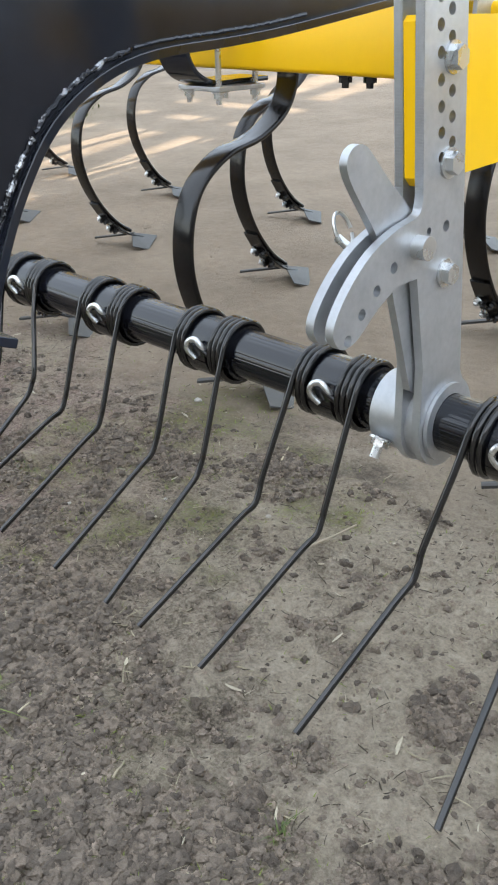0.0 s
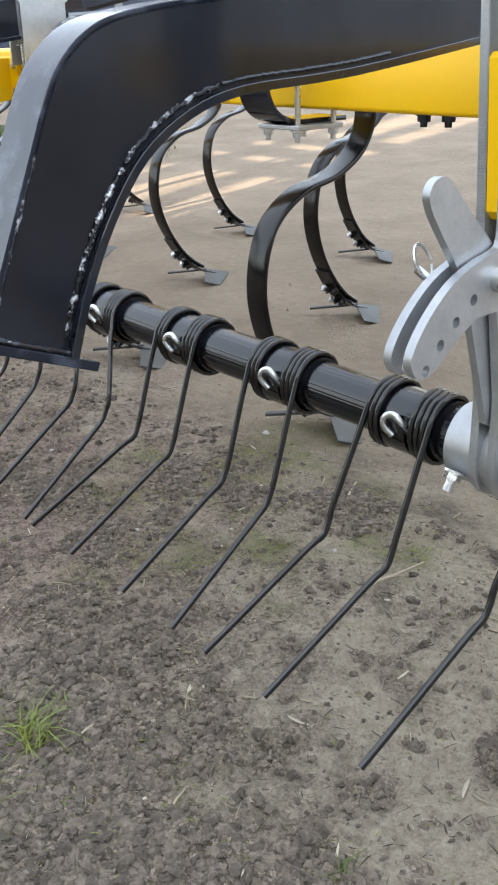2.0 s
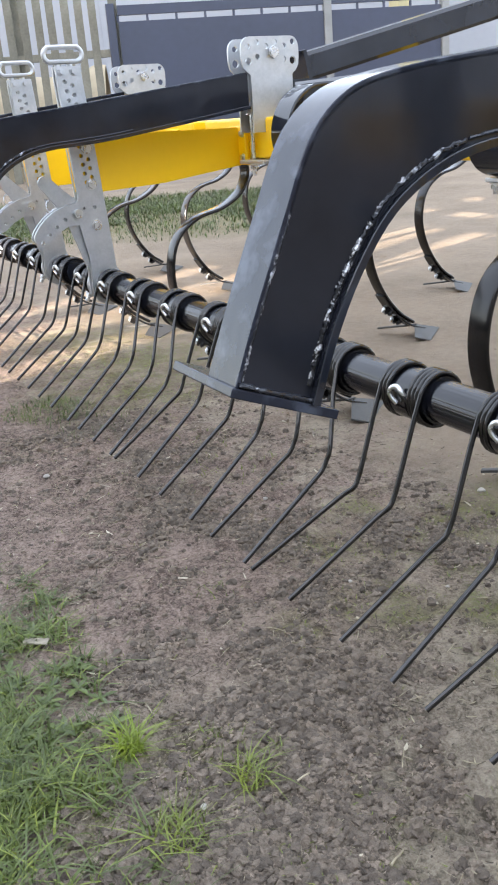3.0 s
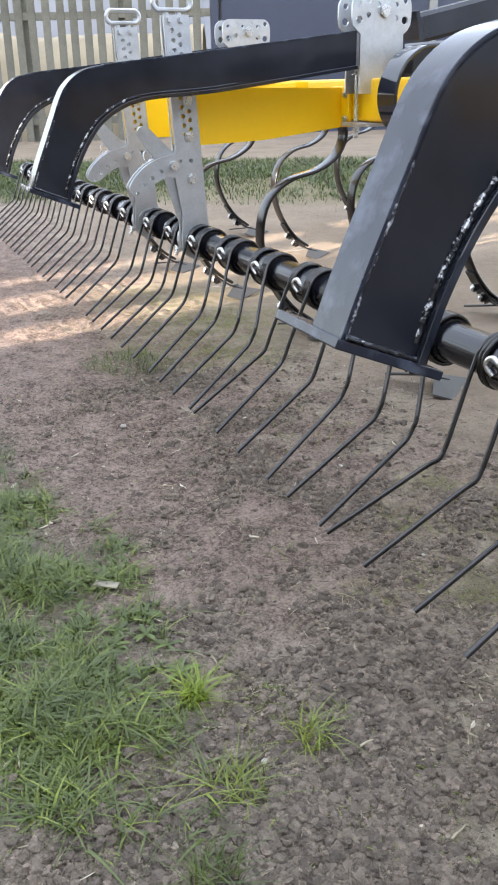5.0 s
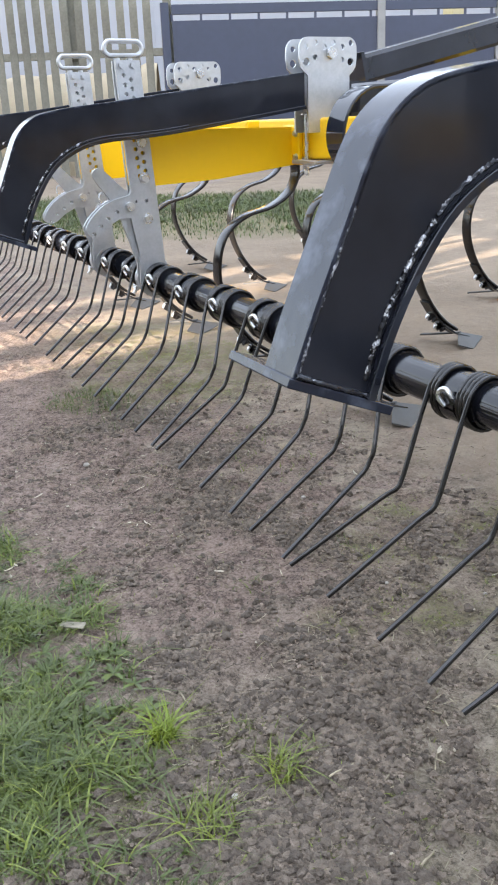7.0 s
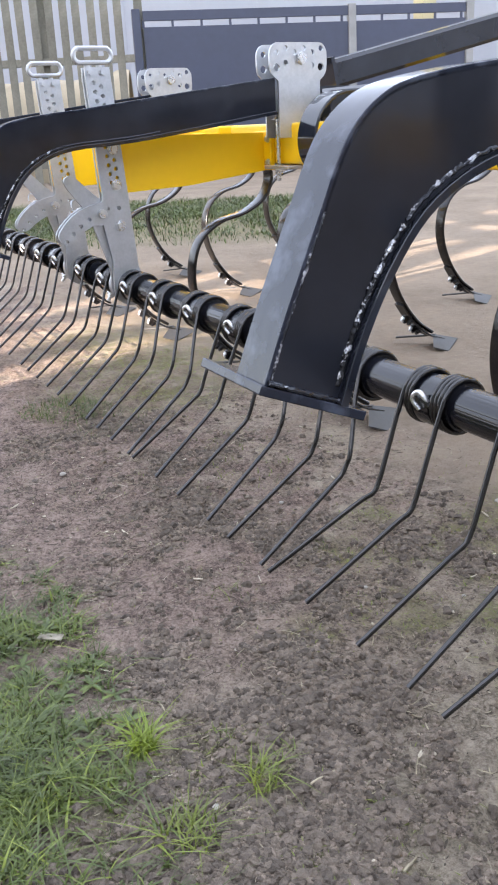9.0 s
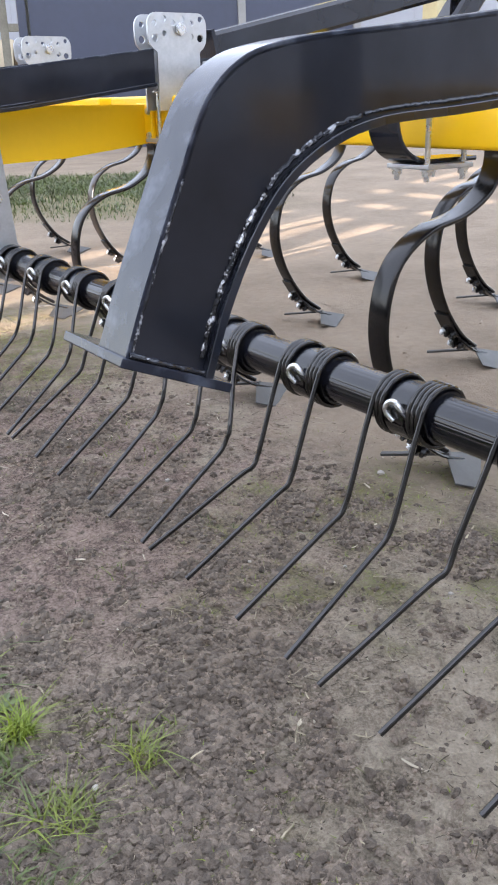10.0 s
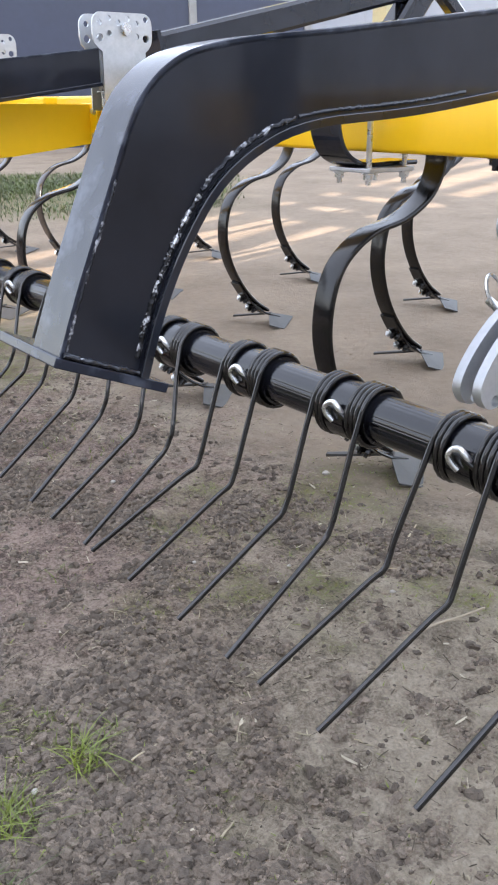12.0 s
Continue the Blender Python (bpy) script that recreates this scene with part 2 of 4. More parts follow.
# ---- mesh helpers ----
def part(name, bm, mat, parent=None, label="", smooth=False):
    me = bpy.data.meshes.new(name)
    bmesh.ops.recalc_face_normals(bm, faces=bm.faces[:])
    bm.to_mesh(me)
    bm.free()
    me.materials.append(mat)
    if smooth:
        me.polygons.foreach_set("use_smooth", [True] * len(me.polygons))
        me.set_sharp_from_angle(angle=radians(38))
    ob = new(name, me)
    if parent is not None:
        ob.parent = parent
    if label:
        tagged(ob, label)
    return ob


def thing(name, at, label, category, group="", kind=""):
    ob = new(name)
    ob.empty_display_size = 0.05
    ob.location = at
    return tagged(ob, label, category, group, kind)


def box(bm, x0, x1, y0, y1, z0, z1, bevel=0.0):
    r = bmesh.ops.create_cube(bm, size=1.0, matrix=Matrix.LocRotScale(((x0 + x1) / 2, (y0 + y1) / 2, (z0 + z1) / 2), None, (x1 - x0, y1 - y0, z1 - z0)))
    if bevel:
        edges = list({e for v in r["verts"] for e in v.link_edges})
        bmesh.ops.bevel(bm, geom=edges, offset=bevel, segments=3, affect="EDGES", profile=0.5)
    return bm


def boxed(*dims, bevel=0.0):
    return box(bmesh.new(), *dims, bevel=bevel)


def smooth_line(points, steps=6):
    """Catmull-Rom through the points."""
    p = [Vector(q) for q in points]
    p = [2 * p[0] - p[1]] + p + [2 * p[-1] - p[-2]]
    out = []
    for i in range(1, len(p) - 2):
        for k in range(steps):
            t = k / steps
            out.append(0.5 * (2 * p[i] + (p[i + 1] - p[i - 1]) * t + (2 * p[i - 1] - 5 * p[i] + 4 * p[i + 1] - p[i + 2]) * t * t
                              + (3 * p[i] - p[i - 1] - 3 * p[i + 1] + p[i + 2]) * t ** 3))
    return out + [p[-2]]


def sweep(bm, line, radius, sides=10, section=None, up=None, caps=True):
    """A rod (or a bar of the given section) along a line."""
    line = [Vector(q) for q in line]
    rings, normal = [], None
    for i, q in enumerate(line):
        d = (line[min(i + 1, len(line) - 1)] - line[max(i - 1, 0)]).normalized()
        if up is not None:
            normal = Vector(up)
        elif normal is None:
            normal = d.orthogonal()
        normal = (normal - d * normal.dot(d)).normalized()
        side = d.cross(normal)
        r = radius(i / (len(line) - 1)) if callable(radius) else radius
        shape = section or [(math.cos(2 * math.pi * k / sides), math.sin(2 * math.pi * k / sides)) for k in range(sides)]
        rings.append([bm.verts.new(q + normal * (c * r) + side * (s * r)) for c, s in shape])
    for u, v in zip(rings, rings[1:]):
        for k in range(len(u)):
            bm.faces.new((u[k], u[(k + 1) % len(u)], v[(k + 1) % len(u)], v[k]))
    if caps:
        bm.faces.new(rings[0][::-1])
        bm.faces.new(rings[-1])
    return bm


def cylinder(bm, p, q, r, sides=20, r2=None):
    p, q = Vector(p), Vector(q)
    m = Matrix.Translation((p + q) / 2) @ (q - p).to_track_quat("Z", "Y").to_matrix().to_4x4()
    bmesh.ops.create_cone(bm, cap_ends=True, segments=sides, radius1=r, radius2=r if r2 is None else r2, depth=(q - p).length, matrix=m)
    return bm


def ring(bm, x0, x1, y, z, r_in, r_out, sides=36):
    """A sleeve round an axis along x."""
    loops = []
    for x, r in ((x0, r_in), (x0, r_out), (x1, r_out), (x1, r_in)):
        loops.append([bm.verts.new((x, y + r * math.cos(2 * math.pi * k / sides), z + r * math.sin(2 * math.pi * k / sides))) for k in range(sides)])
    for i in range(4):
        u, v = loops[i], loops[(i + 1) % 4]
        for k in range(sides):
            bm.faces.new((u[k], u[(k + 1) % sides], v[(k + 1) % sides], v[k]))
    return bm


def plate(bm, outline, x0, x1, holes=()):
    """A sheet between x0 and x1 with an outline in y and z, and round holes (y, z, r) through it."""
    loops = [[(y, z) for y, z in outline]]
    for y, z, r in holes:
        loops.append([(y + r * math.cos(2 * math.pi * k / 12), z + r * math.sin(2 * math.pi * k / 12)) for k in range(12)])
    flat = bmesh.new()
    rings = []
    for lp in loops:
        vs = [flat.verts.new((0, y, z)) for y, z in lp]
        for k in range(len(vs)):
            flat.edges.new((vs[k], vs[(k + 1) % len(vs)]))
        rings.append(vs)
    bmesh.ops.triangle_fill(flat, use_beauty=True, use_dissolve=False, edges=flat.edges[:])
    flat.verts.index_update()
    pts = [v.co.copy() for v in flat.verts]
    tris = [[v.index for v in f.verts] for f in flat.faces]
    order = [[v.index for v in vs] for vs in rings]
    flat.free()
    lo = [bm.verts.new((x0, p.y, p.z)) for p in pts]
    hi = [bm.verts.new((x1, p.y, p.z)) for p in pts]
    for t in tris:
        bm.faces.new([lo[i] for i in t])
        bm.faces.new([hi[i] for i in t[::-1]])
    for vs in order:
        for k in range(len(vs)):
            u, v = vs[k], vs[(k + 1) % len(vs)]
            bm.faces.new((lo[u], lo[v], hi[v], hi[u]))
    return bm


def arc(cy, cz, r, a0, a1, n=10):
    return [(cy + r * math.cos(radians(a0 + (a1 - a0) * k / n)), cz + r * math.sin(radians(a0 + (a1 - a0) * k / n))) for k in range(n + 1)]


def hexbolt(bm, p, d, r=0.011, head=0.009, shank=0.0):
    p, d = Vector(p), Vector(d).normalized()
    cylinder(bm, p, p + d * 0.003, r * 1.5, 16)
    cylinder(bm, p + d * 0.003, p + d * (0.003 + head), r * 1.12, 6)
    if shank:
        cylinder(bm, p + d * (0.003 + head), p + d * (0.003 + head + shank), r * 0.62, 12)
    return bm


rng = np.random.default_rng(7)


def value_noise(x, y, seed):
    """Smooth noise in 0..1 on a lattice of unit cells, for arrays."""
    xi, yi = np.floor(x).astype(np.int64), np.floor(y).astype(np.int64)
    fx, fy = x - xi, y - yi
    fx, fy = fx * fx * (3 - 2 * fx), fy * fy * (3 - 2 * fy)

    def h(i, j):
        v = (i * 374761393 + j * 668265263 + seed * 974711) & 0x7FFFFFFF
        v = ((v ^ (v >> 13)) * 1274126177) & 0x7FFFFFFF
        return ((v ^ (v >> 16)) & 0xFFFF) / 65535.0

    return (h(xi, yi) * (1 - fx) + h(xi + 1, yi) * fx) * (1 - fy) + (h(xi, yi + 1) * (1 - fx) + h(xi + 1, yi + 1) * fx) * fy


def turned_noise(x, y, scale, seed):
    """Two octaves on lattices turned out of line, with a bent domain."""
    bx, by = value_noise(x * scale * 0.7 + 31, y * scale * 0.7, seed + 7), value_noise(x * scale * 0.7, y * scale * 0.7 + 17, seed + 8)
    u, v = scale * (0.83 * x - 0.56 * y) + 1.3 * bx, scale * (0.56 * x + 0.83 * y) + 1.3 * by
    return 0.66 * value_noise(u, v, seed) + 0.34 * value_noise(2.1 * (0.34 * u + 0.94 * v), 2.1 * (0.94 * u - 0.34 * v), seed + 3)


def ground_height(x, y):
    x, y = np.asarray(x, float), np.asarray(y, float)
    h = 0.030 * (value_noise(x * 1.6, y * 1.6, 1) - 0.5) + 0.014 * (turned_noise(x, y, 6, 2) - 0.5)
    near = np.clip(1.25 - np.maximum(y - 0.1, 0) / 0.7, 0.12, 1.0)      # trampled soil is rougher than the yard
    rough = turned_noise(x, y, 2.3, 5)
    h = h + near * (0.25 + rough) * (0.019 * (turned_noise(x, y, 19, 3) - 0.5) + 0.019 * (turned_noise(x, y, 45, 4) - 0.5))
    # the yard climbs gently towards the fence
    u = np.clip(-0.78 * x + 0.62 * y - 3.2, 0, 60)
    return h + 0.039 * u * u / (u + 1.2)


# broken, crumbly patches of soil: x, y and reach
PATCHES = ((-0.154, -0.42, 0.13), (-0.167, -0.53, 0.11), (-0.475, -0.41, 0.11), (-0.53, -0.24, 0.10), (-0.67, -0.03, 0.11), (-0.113, -0.237, 0.07), (-0.22, -0.17, 0.06),
           (-1.275, -0.128, 0.15), (0.16, -0.31, 0.13), (0.33, -0.23, 0.10), (0.014, -0.353, 0.09), (-0.23, -0.32, 0.08), (0.249, 0.011, 0.05), (-0.84, 0.264, 0.10),
           (-0.45, 0.437, 0.09), (-0.28, 0.525, 0.07), (-0.084, 0.486, 0.06), (-0.59, 0.61, 0.07), (-0.63, 0.30, 0.09), (-0.35, -0.58, 0.13), (-0.44, -0.66, 0.14), (-0.24, -0.68, 0.15), (-0.30, -0.80, 0.16), (-0.32, -0.50, 0.12), (-0.42, -0.30, 0.12), (-0.36, -0.36, 0.10), (-0.62, -0.47, 0.09),
           (-1.65, 0.02, 0.15), (-2.1, -0.04, 0.2), (0.02, -0.66, 0.16), (-0.40, -0.18, 0.07), (-0.95, -0.02, 0.09), (-0.29, -0.49, 0.19), (-0.04, -0.49, 0.17), (0.10, -0.43, 0.12))


# thin green growth on the soil: x, y and reach
MOSS = ((-0.79, 0.47, 0.13), (-0.82, 0.61, 0.12), (-0.80, 0.34, 0.10), (-0.77, 0.18, 0.08), (-0.61, -0.15, 0.06), (-0.64, 0.30, 0.09), (-0.71, 0.48, 0.09), (-0.84, 0.06, 0.09), (-0.45, 0.45, 0.08),
        (-3.5, 0.45, 0.45), (-2.9, 0.42, 0.4), (-2.4, 0.25, 0.25), (-2.56, -0.02, 0.15), (0.11, -0.41, 0.06), (0.20, -0.30, 0.05), (-0.10, -0.50, 0.14), (-0.22, -0.62, 0.12), (0.02, -0.52, 0.10), (-0.33, -0.52, 0.08), (-0.31, 0.05, 0.04),
        (-0.52, 0.05, 0.07), (-0.43, 0.20, 0.08), (-0.36, -0.43, 0.06), (-0.26, 0.36, 0.08), (-0.60, 0.02, 0.06), (-0.96, 0.25, 0.10))


def moss_field(x, y):
    x, y = np.asarray(x, float), np.asarray(y, float)
    wx, wy = x + 0.12 * (turned_noise(x, y, 6, 15) - 0.5), y + 0.12 * (turned_noise(x, y, 6, 16) - 0.5)
    s = np.zeros_like(wx)
    for px, py, r in MOSS:
        s = np.maximum(s, np.exp(-((wx - px) ** 2 + (wy - py) ** 2) / r ** 2))
    near = np.clip(s * (0.3 + 2.2 * np.clip(turned_noise(x, y, 21, 17) - 0.3, 0, 1)), 0, 1)
    u, w = -0.78 * x + 0.62 * y, 0.62 * x + 0.78 * y
    strip = np.clip((u - 6.2) * 1.1, 0, 1) * np.clip((10.6 - u) * 1.2, 0, 1) * np.clip((-0.06 * u - w) * 1.0, 0, 1)
    return np.maximum(near, 0.85 * strip)


def crumb_field(x, y):
    """0 on smooth trodden soil, 1 in the middle of a crumbly patch."""
    x, y = np.asarray(x, float), np.asarray(y, float)
    wx, wy = x + 0.10 * (turned_noise(x, y, 7, 13) - 0.5), y + 0.10 * (turned_noise(x, y, 7, 14) - 0.5)
    s = np.zeros_like(wx)
    for px, py, r in PATCHES:
        s = np.maximum(s, np.exp(-((wx - px) ** 2 + (wy - py) ** 2) / r ** 2))
    p = turned_noise(x, y, 5, 11) * 0.4 + turned_noise(x, y, 17, 12) * 0.6
    s = 0.95 * s + 0.24 * np.exp(-((wx + 0.12) ** 2 / 0.20 + (wy + 0.45) ** 2 / 0.06))
    return np.clip(s + 2.3 * (p - 0.56), 0, 1) * np.clip(1.6 - np.hypot(x / 3.2, y / 0.75), 0, 1)


# ---- ground ----
def graded(lo, hi, step, far_lo, far_hi):
    mid = np.arange(lo, hi, step)
    k = step * np.cumsum(1.16 ** np.arange(1, 90))
    left, right = lo - k[k < lo - far_lo], hi + k[k < far_hi - hi]
    return np.concatenate([[far_lo], left[::-1], mid, right, [far_hi]])


def build_ground():
    xs, ys = graded(-3.3, 0.55, 0.011, -600, 600), graded(-1.0, 0.75, 0.011, -600, 900)
    gx, gy = np.meshgrid(xs, ys)
    gz = ground_height(gx, gy)
    w, h = len(xs), len(ys)
    verts = np.stack([gx, gy, gz], -1).reshape(-1, 3)
    i = np.arange(w * h).reshape(h, w)
    quads = np.stack([i[:-1, :-1], i[:-1, 1:], i[1:, 1:], i[1:, :-1]], -1).reshape(-1, 4)
    me = bpy.data.meshes.new("ground")
    me.vertices.add(len(verts))
    me.vertices.foreach_set("co", verts.ravel())
    me.loops.add(quads.size)
    me.loops.foreach_set("vertex_index", quads.ravel().astype(np.int32))
    me.polygons.add(len(quads))
    me.polygons.foreach_set("loop_start", np.arange(0, quads.size, 4, dtype=np.int32))
    me.polygons.foreach_set("use_smooth", [True] * len(quads))
    me.update()
    me.validate()
    crumb = me.attributes.new("crumb", "FLOAT", "POINT")
    crumb.data.foreach_set("value", crumb_field(gx, gy).ravel().astype(np.float32))
    moss = me.attributes.new("moss", "FLOAT", "POINT")
    moss.data.foreach_set("value", moss_field(gx, gy).ravel().astype(np.float32))
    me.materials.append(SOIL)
    return tagged(new("ground", me), "trampled brown soil running into a pale sandy yard", "ground", kind="structure")


build_ground()

AXIS_Y, AXIS_Z = 0.05, 0.447          # the harrow tube's axis
TUBE_R = 0.038


# ---- harrow tubes ----
def harrow_tube(x0, x1, z, label):
    t = thing("harrow_tube", ((x0 + x1) / 2, AXIS_Y, z), label, "pipe", "harrow tubes")
    h = (x1 - x0) / 2
    bm = cylinder(bmesh.new(), (-h, 0, 0), (h, 0, 0), TUBE_R, 40)
    part("pipe", bm, DRAWN, t, smooth=True)
    for s in (-1, 1):
        bm = cylinder(bmesh.new(), (s * h, 0, 0), (s * (h + 0.008), 0, 0), TUBE_R * 0.93, 32)
        part("end_cap", bm, BLACK, t, smooth=True)
    return t


TUBE_A = harrow_tube(-2.34, 0.75, AXIS_Z, "glossy black steel pipe carrying the harrow tines")
SECOND_Z = AXIS_Z
TUBE_B = harrow_tube(-5.2, -2.42, SECOND_Z, "glossy black steel pipe of the far harrow section")


# ---- spring tines ----
def spring_tine(x, left=(-0.060, -0.100), right=(0.060, 0.040)):
    """left, right: how far along the tube each leg bends and ends."""
    t = thing("spring_tine", (x, AXIS_Y, AXIS_Z), "black steel double spring tine coiled round the harrow tube", "harrow tine", "spring tines on the harrow")
    r, wire = 0.0482, 0.0047
    for side, x_coil, turns, (x_bend, x_tip) in ((-1, -0.056, 2.55, left), (1, 0.052, 3.55, right)):
        line = []
        for k in range(int(turns * 22) + 1):
            u = k / 22
            ang = radians(160 - 360 * u)
            line.append((x_coil - side * 0.0096 * u, r * math.cos(ang), r * math.sin(ang)))
        leg = [(x_tip, -0.298, -0.316), (x_tip * 0.75 + x_bend * 0.25, -0.251, -0.277), (x_tip * 0.2 + x_bend * 0.8, -0.144, -0.188),
               (x_bend, -0.121, -0.167), (x_bend, -0.109, -0.147), (x_bend, -0.100, -0.122), (x_coil * 0.75 + x_bend * 0.25, -0.064, -0.030)]
        leg = smooth_line(leg, 5)
        bm = sweep(bmesh.new(), leg + line, wire, 10)
        part("tine", bm, BLACK_WIRE, t, smooth=True)
    # the sleeve under the coils, swollen into a saddle between them
    bm = ring(bmesh.new(), -0.059, 0.057, 0, 0, TUBE_R + 0.0005, 0.0432)
    part("sleeve", bm, DRAWN, t, "black sleeve under the coils", smooth=True)
    bm = sweep(bmesh.new(), [(-0.004, 0.0450 * math.cos(radians(q)), 0.0450 * math.sin(radians(q))) for q in range(168, 345, 8)], 1.0,
               section=[(-0.024, -0.004), (0.018, -0.004), (0.020, 0.0), (0.018, 0.005), (-0.024, 0.005), (-0.026, 0.0)], up=(1, 0, 0))
    part("saddle", bm, BLACK_WIRE, t, "black steel saddle between the coils", smooth=True)
    hook = smooth_line([(x, -rr * math.cos(radians(q)), rr * math.sin(radians(q))) for x, q, rr in
                        ((-0.003, -9, 0.053), (-0.012, 1, 0.057), (-0.0155, 10, 0.060), (-0.011, 19, 0.061), (-0.001, 23, 0.059), (0.009, 17, 0.056), (0.013, 9, 0.050))], 5)
    part("hook_bolt", sweep(bmesh.new(), hook, 0.0047, 10), ZINC, t, "bright zinc hook bolt", smooth=True)
    part("clip", cylinder(bmesh.new(), (0.004, -0.056, 0.014), (0.030, -0.044, -0.006), 0.0042, 10), BLACK_WIRE, t, smooth=True)
    return t


LEGS = {0.28: ((-0.070, -0.105), (0.072, 0.099)), 0.0: ((-0.065, -0.126), (0.053, 0.002)), -0.25: ((-0.045, -0.087), (0.062, 0.045)),
        -0.5: ((-0.045, -0.130), (0.061, 0.005)), -0.75: ((-0.020, -0.052), (0.100, 0.088)), -1.0: ((-0.049, -0.064), (0.090, 0.099)),
        -1.25: ((-0.060, -0.104), (0.045, 0.053)), -1.5: ((-0.015, -0.020), (0.100, 0.112)), -1.75: ((-0.020, 0.010), (0.095, 0.110))}
for sx, (left, right) in LEGS.items():
    spring_tine(sx, left, right)
for sx in (-2.0, -2.23, 0.53):
    spring_tine(sx, (-0.040, -0.06 + random.uniform(-0.03, 0.03)), (0.080, 0.08 + random.uniform(-0.03, 0.03)))
far_kinds = [spring_tine(-2.48 - 0.25 * k - (0.06 if k else 0), (-0.04, -0.06 + random.uniform(-0.04, 0.04)), (0.08, 0.08 + random.uniform(-0.04, 0.04))) for k in range(3)]
for k in range(3, 11):
    copy_thing(far_kinds[k % 3], pose(-2.54 - 0.25 * k, AXIS_Y, AXIS_Z))


# ---- galvanised height-setting brackets ----
def harrow_bracket(x, z_shift, label, tilt=0.0):
    """x: the outer face of the plate nearer +x."""
    t = thing("harrow_bracket", (x, AXIS_Y, AXIS_Z + z_shift), label, "bracket", "galvanised harrow brackets")
    t.rotation_euler.y = radians(tilt)
    low = Matrix.Translation((0, -AXIS_Y, -AXIS_Z))

    def put(name, bm, mat, lab="", smooth=False):
        bmesh.ops.transform(bm, matrix=low, verts=bm.verts[:])
        return part(name, bm, mat, t, lab, smooth)

    outline = [(0.037, 1.112), (0.049, 0.928), (0.078, 0.51)] + arc(0.05, 0.447, 0.060, 55, -185, 22)
    outline += [(-0.008, 0.50), (-0.007, 0.534), (-0.027, 0.650)]
    sweep_edge = [(-0.064, 0.650), (-0.100, 0.632), (-0.126, 0.613), (-0.140, 0.605), (-0.158, 0.602), (-0.170, 0.609), (-0.1765, 0.624), (-0.168, 0.644), (-0.144, 0.671),
                  (-0.110, 0.696), (-0.069, 0.712), (-0.038, 0.718), (-0.025, 0.724), (-0.021, 0.740)]
    outline += [(p.x, p.y) for p in smooth_line([(y, z, 0) for y, z in sweep_edge], 3)]
    outline += [(-0.031, 0.920), (-0.041, 1.112)]
    holes = [(0.050, 0.447, 0.0385)]
    for k in range(12):
        zz = 0.777 + 0.0266 * k
        holes.append((0.012 - (zz - 0.777) * 0.098, zz, 0.0066))
        if k not in (0, 4):
            holes.append((0.034 - (zz - 0.777) * 0.098, zz - 0.012, 0.0066))
    holes += [(0.028, 0.700, 0.0066), (-0.007, 0.700, 0.0045)]
    sector = [(-0.072, 0.672, 0.0065), (-0.102, 0.653, 0.0065), (-0.128, 0.633, 0.0065), (-0.152, 0.610, 0.0065)]
    for x0, x1 in ((-0.0112, 0.0), (-0.038, -0.0268)):
        bm = plate(bmesh.new(), outline, x0, x1, holes + sector)
        bmesh.ops.bevel(bm, geom=[e for e in bm.edges if len(e.link_faces) == 2 and e.calc_face_angle(0) > 1.2], offset=0.0018, segments=2, affect="EDGES")
        put("side_plate", bm, GALV, smooth=True)
    # notched rear edge of the far plate
    for x0, x1 in ((-0.0372, -0.0276), (-0.0104, -0.0008)):
        bm = bmesh.new()
        for k in range(104):
            zz = 0.742 + 0.0034 * k
            yy = -0.0212 - (zz - 0.742) * 0.0545
            box(bm, x0, x1, yy - 0.0014, yy + 0.001, zz, zz + 0.0019)
        put("cut_edge", bm, GALV)
    # lever between the plates, welded to the sleeve on the tube
    nose = smooth_line([(-0.060, 0.758, 0), (-0.098, 0.796, 0), (-0.108, 0.803, 0), (-0.119, 0.805, 0), (-0.131, 0.800, 0), (-0.137, 0.789, 0), (-0.134, 0.776, 0), (-0.122, 0.757, 0), (-0.084, 0.705, 0), (-0.060, 0.66, 0)], 4)
    lever = [(p.x, p.y) for p in nose] + [(-0.052, 0.631), (-0.012, 0.505), (0.012, 0.492), (0.030, 0.500), (0.012, 0.644), (-0.006, 0.700), (-0.026, 0.728)]
    bm = plate(bmesh.new(), lever, -0.0240, -0.0140)
    bmesh.ops.bevel(bm, geom=[e for e in bm.edges if len(e.link_faces) == 2 and e.calc_face_angle(0) > 1.2], offset=0.0014, segments=2, affect="EDGES")
    put("lever", bm, GALV, "galvanised lever between the plates", smooth=True)
    bm = ring(bmesh.new(), -0.082, -0.039, 0.05, 0.447, 0.0385, 0.053)
    put("sleeve", bm, GALV, smooth=True)
    bm = ring(bmesh.new(), -0.0285, -0.0095, 0.05, 0.447, 0.0385, 0.053)
    put("sleeve", bm, GALV, smooth=True)
    bm = ring(bmesh.new(), 0.0005, 0.006, 0.05, 0.447, 0.0385, 0.052)
    put("collar", bm, GALV, smooth=True)
    bm = cylinder(bmesh.new(), (-0.046, -0.030, 0.687), (0.017, -0.030, 0.687), 0.0135, 24)
    put("pivot_pin", bm, ZINC, smooth=True)
    for yy, zz in ((0.024, 0.878), (0.026, 0.770), (0.029, 0.645)):
        bm = hexbolt(bmesh.new(), (0, yy, zz), (1, 0, 0), 0.0115, 0.010)
        put("bolt", bm, ZINC)
    bm = bmesh.new()
    hexbolt(bm, (-0.062, -0.002, 0.424), (-0.05, -0.5, -0.85), 0.0105, 0.009, 0.016)
    put("clamp_bolt", bm, ZINC)
